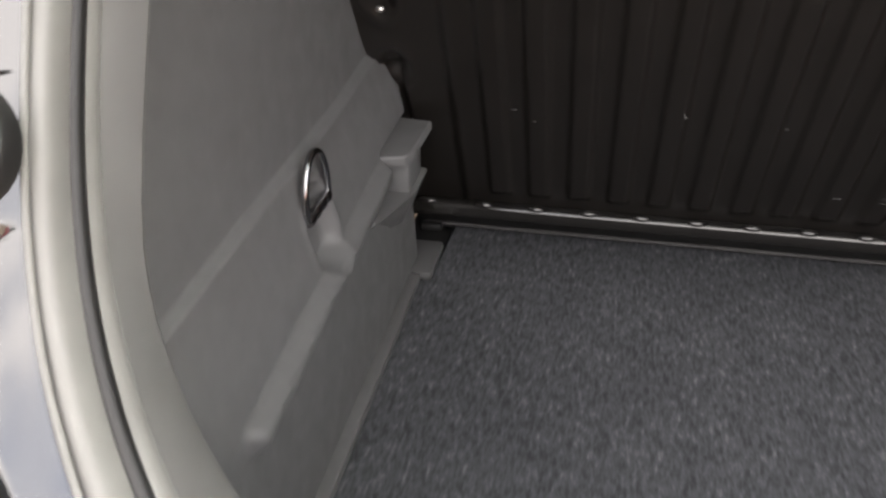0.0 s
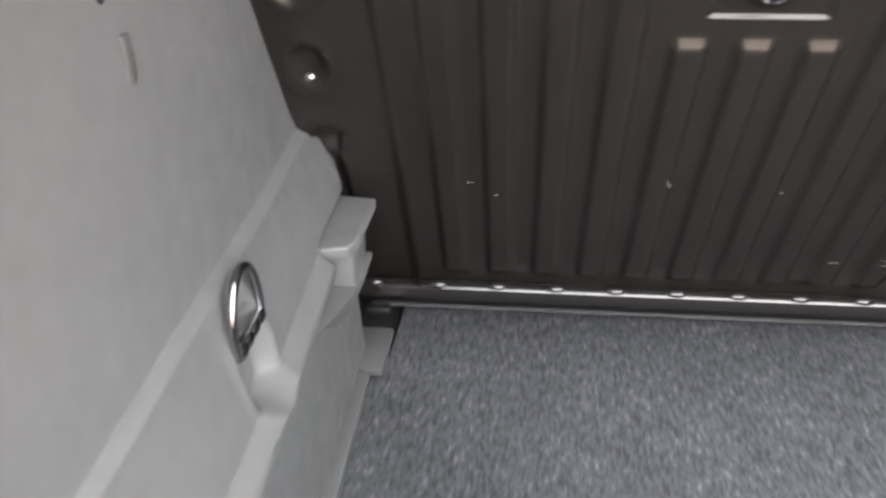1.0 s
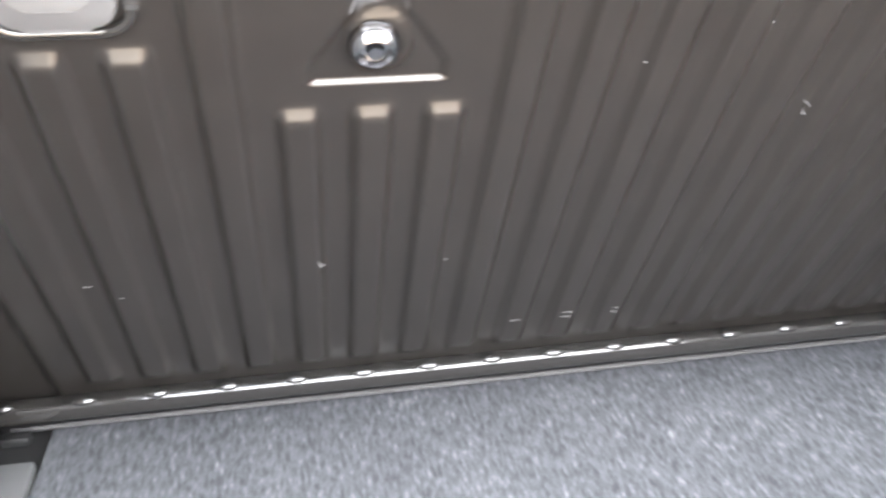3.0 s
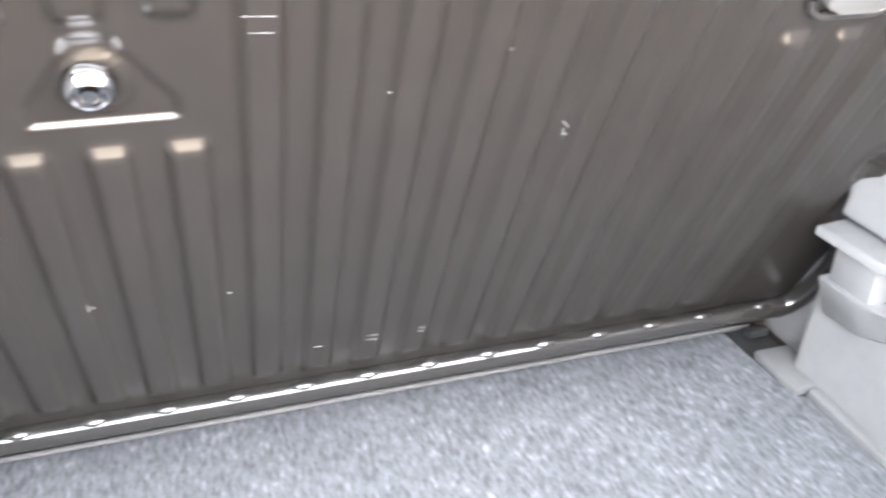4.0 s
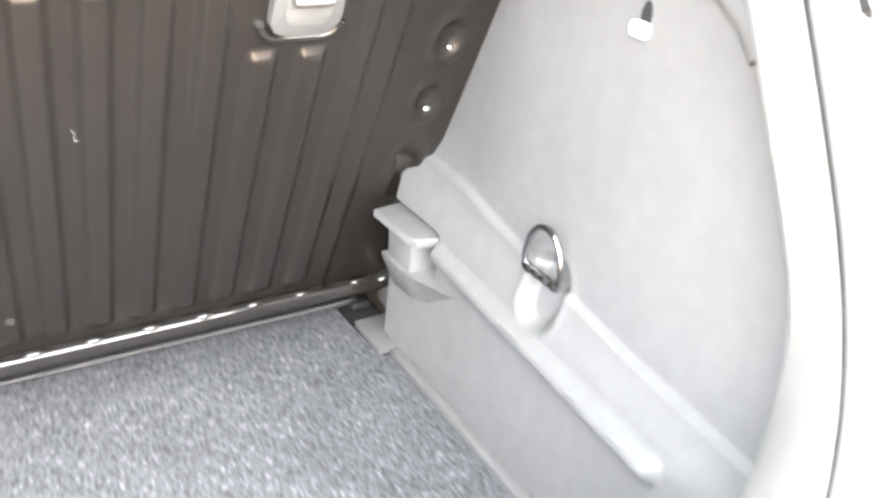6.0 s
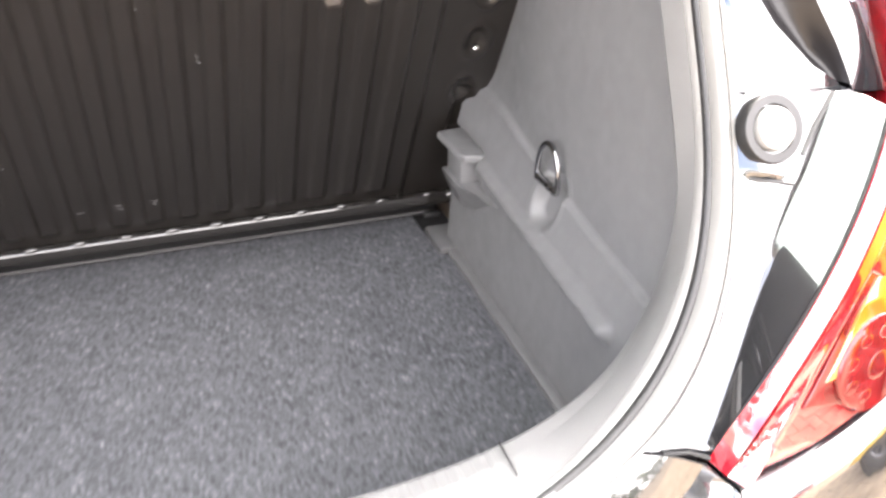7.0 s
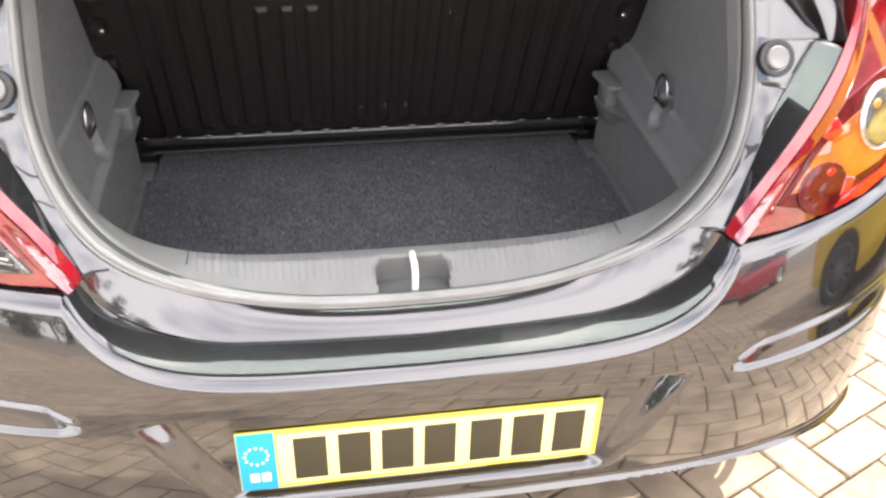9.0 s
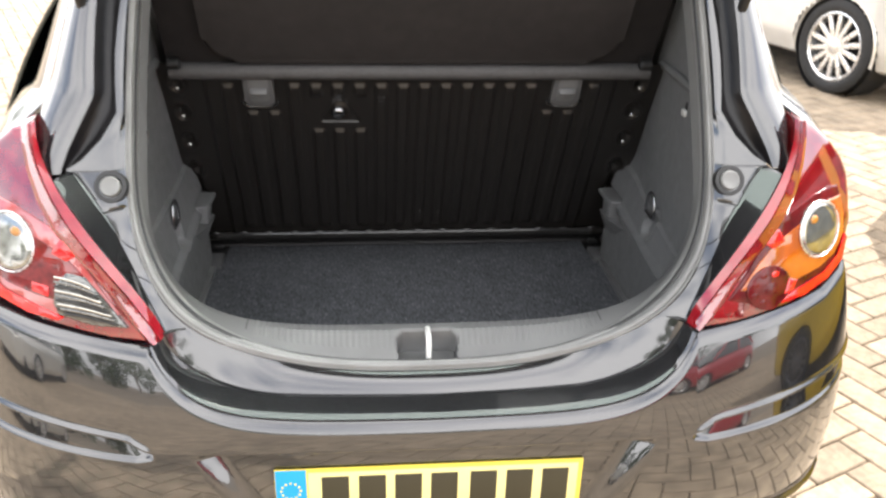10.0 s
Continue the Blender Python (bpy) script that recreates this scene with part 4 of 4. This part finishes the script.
def shelf_panel(x, v, proud=0.0):
    return (x, 0.470 - 0.26 * v - 0.871 * proud, 1.052 + 0.46 * v - 0.492 * proud)


sheet("board", shelf_panel, np.linspace(-0.490, 0.500, 20), np.linspace(0, 1, 12), SHELF, shelf, "", 0.012)
pad = []
for x, v, a0 in ((0.355, 0.80, 0), (-0.345, 0.80, 90), (-0.345, 0.16, 180), (0.355, 0.16, 270)):
    pad += [(x + 0.065 * math.cos(radians(a0 + a)), v + 0.12 * math.sin(radians(a0 + a))) for a in range(0, 91, 15)]
part("felt_insert", slab(pad, lambda a, b, d: shelf_panel(a, b, 0.020 - d), 0.022, 0.014, 4), INSERT, shelf, "soft dark grey raised panel")
part("front_roll", sweep([(x, 0.462, 1.040) for x in np.linspace(-0.485, 0.495, 20)], [(0.017 * math.cos(a), 0.020 * math.sin(a)) for a in np.linspace(0, 2 * math.pi, 17)[:-1]]), SHELF_EDGE, shelf, "grey rounded front edge")
for s in (-1, 1):
    part("pivot", lathe([(0.0, 0), (0.012, 0), (0.012, 0.02), (0.008, 0.024), (0.0, 0.024)], pose(0.004 + s * 0.487, 0.44, 1.06, 0, -s * 90), 14, cap=False), BLACK, shelf)

# ---- shells of cars ----
TYRE = material("tyre_rubber", (0.018, 0.018, 0.018), rough=0.75, vary=0.25, scale=60)
ALLOY = material("alloy_rim", (0.72, 0.72, 0.71), rough=0.28, metal=0.7, rough_vary=0.08, scale=40)
DARK_ALLOY = material("dark_rim", (0.16, 0.16, 0.17), rough=0.3, metal=0.8)


def paint(name, colour, metal=0.0):
    return material(name, colour, rough=0.3, coat=1.0, metal=metal, vary=0.04, scale=8)


def wheel_part(parent, x, y, s, r=0.305, rim=ALLOY, spokes=14):
    """A road wheel: tyre, rim barrel, spokes and hub."""
    m = pose(x, y, r, 0, s * 90)
    ob = part("wheel", lathe([(r * 0.70, -0.09), (r * 0.90, -0.095), (r * 0.985, -0.075), (r, -0.03), (r, 0.05), (r * 0.985, 0.085), (r * 0.90, 0.100), (r * 0.76, 0.096), (r * 0.72, 0.085), (r * 0.70, 0.06)], m, 40, cap=False), TYRE, parent, "black tyre on a multi-spoke wheel")
    part("rim", lathe([(r * 0.735, 0.088), (r * 0.70, 0.092), (r * 0.665, 0.080), (r * 0.655, -0.06), (r * 0.72, -0.08)], m, 40, cap=False), rim, ob)
    bm = lathe([(0.0, 0.030), (r * 0.66, 0.022), (r * 0.66, 0.010), (0.0, 0.010)], m, 32, cap=False)
    part("brake_disc", bm, DARK, ob)
    for k in range(spokes):
        bm = bmesh.new()
        block(bm, (r * 0.54, r * (0.105 if spokes > 8 else 0.16), 0.022), m @ pose(0, 0, 0.072, 0, 0, 360 / spokes * k) @ pose(r * 0.42, 0, 0), 0.004, 1)
        part("spoke", bm, rim, ob)
    part("hub", lathe([(0.0, 0.090), (r * 0.13, 0.088), (r * 0.19, 0.080), (r * 0.20, 0.06)], m, 20, cap=False), rim, ob)
    return ob


def body_half(y, n):
    """Shoulder height and half width of a small car along its length of n metres (y from the tail)."""
    w = lerp([(0, 0.66), (0.10, 0.76), (0.35, 0.83), (1.0, 0.86), (2.9, 0.86), (3.5, 0.80), (3.8, 0.70), (3.95, 0.52)], y)
    h = lerp([(0, 0.78), (0.12, 0.90), (0.5, 0.96), (1.3, 0.95), (2.6, 0.93), (3.2, 0.86), (3.7, 0.74), (3.95, 0.60)], y)
    return w, h


def shell(ob, mat, y0=0.0, own=False):
    """Lower body, glasshouse, roof and wheels of a small hatchback; local y runs from tail to nose."""
    wheels = (0.62, 3.10)
    ys = np.unique(np.r_[np.linspace(y0, 3.95, 90), [w + 0.34 * math.cos(a) for w in wheels for a in np.linspace(0, math.pi, 24)]])
    ys = ys[ys >= y0]
    prof = [(-0.90, 0.20), (-0.955, 0.22), (-0.985, 0.30)] + [(-1.0, z) for z in np.linspace(0.34, 0.70, 13)]
    prof += [(-0.985, 0.80), (-0.965, 0.88), (-0.94, 0.95), (-0.90, 0.985), (-0.84, 1.0), (-0.5, 1.02), (0, 1.03)]
    prof += [(-a, b) for a, b in prof[-2::-1]]

    def place(y, k):
        a, b = prof[int(k)]
        w, h = body_half(y, 3.95)
        z = b if b < 0.71 else 0.70 + (b - 0.70) / 0.30 * (h - 0.70)
        if h < 0.74 and b >= 0.71:
            z = 0.70 + (b - 0.70) / 0.33 * 0.03
        if h < 0.72:
            z = min(z, h + 0.02 * (1 - abs(a)))
        return (a * w, y, z)

    def arch(y, k):
        i = int(k)
        a, b = prof[i]
        return abs(a) > 0.86 and b < 0.71 and any(math.hypot(y - q, b + 0.015 - 0.30) < 0.335 for q in wheels)

    def gone(y, k):
        return arch(y, k) or (own and y < 1.0 and abs(prof[int(k)][0]) < 0.82 and prof[int(k)][1] > 0.9)

    for name, y, out in (("tail_panel", 0.012, -1), ("nose_panel", 3.938, 1)):
        if y > y0:
            part(name, slab([place(y, k)[::2] for k in range(len(prof))], lambda a, b, d: (a, y - out * d, b), 0.02, 0.006), mat, ob)
    sheet("lower_body", place, ys, np.arange(len(prof)), mat, ob, "", 0.01, gone)
    bm = bmesh.new()
    block(bm, (1.46, 3.5 - max(0, y0 - 0.3) - (0.75 if own else 0), 0.22), pose(0, 2.05 + (0.45 if own else 0), 0.30), 0.03)
    part("underbody", bm, DARK, ob)
    for y in wheels:
        for s in (-1, 1):
            w = body_half(y, 3.95)[0]
            part("arch_lip", sweep([(s * (w - 0.004), y + 0.335 * math.cos(a), 0.30 + 0.335 * math.sin(a)) for a in np.linspace(-0.2, math.pi + 0.2, 30)], circle(0.010, 6), up=(1, 0, 0)), mat, ob)
            wheel_part(ob, s * (w - 0.10), y, s, rim=DARK_ALLOY if mat is YELLOW else ALLOY)
            part("wheel_well", lathe([(0.33, 0), (0.33, 0.22), (0.0, 0.22)], pose(s * (w - 0.02), y, 0.30, 0, -s * 90), 24, cap=False), DARK, ob)
    # glasshouse
    top = [(0.20, 1.02), (0.42, 1.38), (0.60, 1.45), (1.3, 1.485), (2.0, 1.46), (2.35, 1.36), (2.95, 0.98)]
    gy = np.linspace(0.20 if not own else 0.42, 2.95, 40)

    def house(y, k):
        base = body_half(y, 3.95)[1]
        z = base + (lerp(top, y) - base) * math.sin(k * math.pi / 2) ** 0.8
        x = (0.80 - 0.22 * min(1, (z - 0.95) / 0.5)) * math.cos(k * math.pi / 2) ** 0.35
        return x, z

    sheet("glasshouse", lambda y, k: ((lambda q: ((1 if k >= 0 else -1) * q[0], y, q[1]))(house(y, 1 - abs(k)))), gy, np.linspace(-1, 1, 31), GLASS, ob, "dark tinted windows", 0.006)
    ry = np.linspace(0.46, 2.15, 24)
    sheet("roof", lambda y, k: (k * (0.585 + 0.02 * (1 - abs(k))), y, lerp(top, y) + 0.012 - 0.05 * abs(k) ** 3), ry, np.linspace(-1, 1, 15), mat, ob, "", 0.008)
    for s in (-1, 1):
        for y1, z1, y2, z2 in ((0.26, 0.97, 0.52, 1.40), (1.45, 0.96, 1.30, 1.44), (2.92, 0.95, 2.12, 1.40)):
            if own and y1 < 1:
                continue
            part("pillar", sweep([(s * (0.80 - 0.22 * (z - 0.95) / 0.5 + 0.004), y, z) for y, z in ((y1 + (y2 - y1) * t, z1 + (z2 - z1) * t) for t in np.linspace(0, 1, 8))], [(-0.05, -0.012), (0.05, -0.012), (0.05, 0.012), (-0.05, 0.012)], up=(s, 0, 0)), mat, ob)


def parked_car(label, mat, x, y, yaw):
    ob = thing("parked_car", label, "car", group="parked cars")
    shell(ob, mat)
    w = 0.62
    for s in (-1, 1):
        bm = bmesh.new()
        block(bm, (0.16, 0.06, 0.26), pose(s * w, 0.06, 0.80), 0.03)
        part("rear_lamp", bm, LENS_RED, ob)
        bm = bmesh.new()
        block(bm, (0.24, 0.12, 0.13), pose(s * 0.55, 3.80, 0.66), 0.04)
        part("headlamp", bm, LENS_CLEAR, ob)
    bm = bmesh.new()
    block(bm, (1.30, 0.16, 0.26), pose(0, 0.06, 0.40), 0.06)
    part("rear_bumper", bm, mat, ob)
    ob.matrix_world = pose(x, y, 0, 0, 0, yaw)
    return ob


YELLOW = paint("yellow_paint", (0.62, 0.42, 0.015))
RED = paint("red_paint", (0.32, 0.012, 0.02))
SILVER = paint("silver_paint", (0.62, 0.61, 0.58), 0.3)

own = thing("car_shell_root", "", "")
shell(own, PAINT, 0.62, True)
for child in list(own.children):
    child.parent = car
bpy.data.objects.remove(own)



def quarter_panel(s):
    """Closes the flank between lamp, pillar and door."""
    start = [(0.80, 0.715), (0.842, 0.742), (0.880, 0.750), (0.915, 0.752), (0.955, 0.746), (0.980, 0.734), (1.012, 0.706), (1.042, 0.664), (1.06, 0.646), (1.12, 0.630), (1.23, 0.602), (1.46, 0.575)]

    def place(k, z):
        x0 = lerp(start, z)
        y0 = lamp_y(x0, z) + 0.012 if z < 1.05 else opening_y(z) + 0.062
        x1 = 0.85 if z < 0.88 else 0.85 - 0.05 * step(0.88, 0.99, z) - 0.22 * max(0, z - 0.95) / 0.5
        return (flank(s, x0 + (x1 - x0) * math.sin(k * math.pi / 2)), y0 + (0.70 - y0) * (1 - math.cos(k * math.pi / 2)) * 0.6 + (0.70 - y0) * 0.4 * k, z)

    sheet("quarter_panel", place, np.linspace(0, 1, 14), np.linspace(0.80, 1.46, 50), PAINT, car, "black painted rear quarter panel", 0.004 * s)


quarter_panel(1)
quarter_panel(-1)
bm = bmesh.new()
block(bm, (1.14, 0.20, 0.03), pose(0, 0.43, 1.468, 6), 0.01)
part("roof_rail", bm, PAINT, car)

# raised tailgate with its tinted window
gate = thing("tailgate", "raised black tailgate with a tinted rear window", "tailgate")
HINGE, TIP = Vector((0, 0.40, 1.475)), Vector((0, -0.36, 1.90))
along = (TIP - HINGE).normalized()
face = Vector((1, 0, 0)).cross(along).normalized()


def gate_place(x, v, d=0.0):
    q = HINGE + along * (0.92 * v) + face * (0.06 * math.sin(math.pi * v) - 0.03 * x * x + d)
    return (x, q.y, q.z)


def in_window(x, v):
    return abs(x) < 0.46 and 0.06 < v < 0.60


sheet("gate_panel", lambda x, v: gate_place(x, v), np.linspace(-0.56, 0.56, 57), np.linspace(0, 1, 51), PAINT, gate, "", 0.02, in_window)
bm = slab([(-0.47, 0.05), (0.47, 0.05), (0.47, 0.61), (-0.47, 0.61)], lambda a, b, d: gate_place(a, b, -0.004 - d), 0.004)
TINT = material("green_glass", (0.70, 0.82, 0.76), rough=0.0)
TINT.node_tree.nodes["Principled BSDF"].inputs["Transmission Weight"].default_value = 1.0
pane = part("pane", bm, TINT, gate, "green-tinted glass")
pane.visible_shadow = False
for s in (-1, 1):
    part("gas_strut", sweep([(s * 0.555, 0.22, 1.16), (s * 0.548, -0.02, 1.60)], circle(0.009, 10)), BLACK, gate)

SILVER_AT = (3.96, 3.80, 18)
# ---- the other cars ----
parked_car("silver hatchback parked across the paving with bright multi-spoke wheels", SILVER, *SILVER_AT)
parked_car("yellow hatchback with dark wheels parked on the paving", YELLOW, 3.10, -1.55, 0)
parked_car("silver hatchback parked in a bay beyond the paving", SILVER, -6.2, -5.4, -24)
parked_car("red hatchback parked beside the yellow car", RED, 5.6, -6.6, 72)


# ---- trees beyond the yard ----
BARK = material("bark", (0.10, 0.075, 0.05), rough=0.95, vary=0.3, scale=20, bump=0.01, bump_scale=30)
LEAF = material("leaf", (0.055, 0.085, 0.028), rough=0.6, vary=0.4, scale=1.5)


def tree(x, y, h, seed, low=0.45):
    rnd = random.Random(seed)
    ob = thing("tree", "broad green leafy tree beyond the car park", "tree", group="trees", at=(x, y, 0))
    bm = sweep([(0.05 * math.sin(k), 0.04 * k, h * 0.5 * k / 6) for k in range(7)], circle(0.22, 8))
    for k in range(6):
        a = k * 1.1 + rnd.random()
        limb = sweep([(0, 0.1, h * 0.32), (math.cos(a) * h * 0.12, math.sin(a) * h * 0.12, h * 0.5), (math.cos(a) * h * 0.26, math.sin(a) * h * 0.26, h * 0.68)], circle(0.09, 6))
        me = bpy.data.meshes.new("limb")
        limb.to_mesh(me)
        limb.free()
        bm.from_mesh(me)
        bpy.data.meshes.remove(me)
    part("trunk", bm, BARK, ob)
    verts, faces = [], []
    clumps = [(rnd.gauss(0, h * (0.17 if low > 0.3 else 0.34)), rnd.gauss(0, h * 0.17), h * (low + (0.95 - low) * rnd.random()), h * (0.07 + 0.08 * rnd.random())) for _ in range(34 if low > 0.3 else 60)]
    for cx, cy, cz, r in clumps:
        for _ in range(60):
            d = Vector((rnd.gauss(0, 1), rnd.gauss(0, 1), rnd.gauss(0, 0.8))).normalized() * r * (0.6 + 0.5 * rnd.random())
            q = Vector((cx, cy, cz)) + d
            a, b = Vector((rnd.gauss(0, 1), rnd.gauss(0, 1), rnd.gauss(0, 1))).normalized(), Vector((rnd.gauss(0, 1), rnd.gauss(0, 1), rnd.gauss(0, 1))).normalized()
            w = 0.10 + 0.16 * rnd.random()
            n = len(verts)
            verts += [q - a * w, q + b * w * 0.5, q + a * w, q - b * w * 0.5]
            faces.append((n, n + 1, n + 2, n + 3))
    me = bpy.data.meshes.new("crown")
    me.from_pydata([tuple(v) for v in verts], [], faces)
    me.materials.append(LEAF)
    crown = new("crown", me)
    crown.parent = ob


for k, (x, y, h) in enumerate([(-30, -34, 9), (-22, -38, 11), (-13, -36, 8), (-5, -42, 10), (6, -40, 9), (16, -36, 11), (26, -30, 9), (34, -14, 10), (-38, -16, 10), (40, 6, 9), (-40, 8, 11), (-26, 34, 10), (24, 36, 11), (4, 44, 10), (-15, -17, 4.6), (-20, -13, 5), (-11, -21, 4.8), (-5, -25, 5), (2, -27, 4.6)]):
    tree(x, y, h, k, 0.45 if h > 6 else 0.1)


# ---- block paving ----
paving = thing("paving", "tan concrete block paving laid in herringbone", "paving", kind="structure")
TURN = radians(24)
L, W, J = 0.200, 0.100, 0.005


def paver_mesh(seed):
    rnd = random.Random(seed)
    bm = bmesh.new()
    block(bm, (L - J, W - J, 0.02), Matrix(), 0.004, 1)
    for v in bm.verts:
        v.co += Vector((rnd.uniform(-1, 1), rnd.uniform(-1, 1), rnd.uniform(-1, 1))) * 0.0008
    bmesh.ops.recalc_face_normals(bm, faces=bm.faces)
    me = bpy.data.meshes.new("paver")
    bm.to_mesh(me)
    bm.free()
    me.materials.append(PAVER)
    return me


paver_data = [paver_mesh(k) for k in range(6)]
rnd = random.Random(5)
near, far = [], []
for i in range(-110, 111):
    for j in range(-40, 41):
        # herringbone: each step runs one along and one across
        for kind in (0, 1):
            gx = W * (i + 4 * j) * 1.0
            gy = W * i
            px, py, yaw = (gx + 0.10, gy + 0.05, 0) if kind == 0 else (gx + 0.25, gy, 90)
            x, y = px * math.cos(TURN) - py * math.sin(TURN), px * math.sin(TURN) + py * math.cos(TURN)
            if -6.0 < x < 7.5 and -7.0 < y < 9.0:
                (near if 0.8 < x < 3.0 and -0.2 < y < 3.2 else far).append((x, y, yaw))
near.sort(key=lambda q: math.hypot(q[0] - 1.5, q[1] - 1.2))
far += near[300:]
for x, y, yaw in near[:300]:
    ob = new("paver", paver_data[rnd.randrange(6)])
    ob.parent = paving
    ob.matrix_basis = pose(x, y, -0.010 + rnd.uniform(-0.001, 0.001), rnd.uniform(-0.4, 0.4), rnd.uniform(-0.4, 0.4), yaw + math.degrees(TURN))
shapes = []
for me in paver_data:
    shapes.append((np.array([v.co for v in me.vertices]), [tuple(q.vertices) for q in me.polygons]))
verts, faces, count = [], [], 0
for x, y, yaw in far:
    v, f = shapes[rnd.randrange(6)]
    a = radians(yaw) + TURN
    c, s = math.cos(a), math.sin(a)
    q = np.stack([v[:, 0] * c - v[:, 1] * s + x, v[:, 0] * s + v[:, 1] * c + y, v[:, 2] - 0.010 + rnd.uniform(-0.001, 0.001)], 1)
    verts.append(q)
    faces += [tuple(k + count for k in g) for g in f]
    count += len(v)
me = bpy.data.meshes.new("paver_field")
me.from_pydata(np.concatenate(verts).tolist(), [], faces)
me.materials.append(PAVER_FIELD)
field = new("paver_field", me)
field.parent = paving
field["kind"] = "stuff"
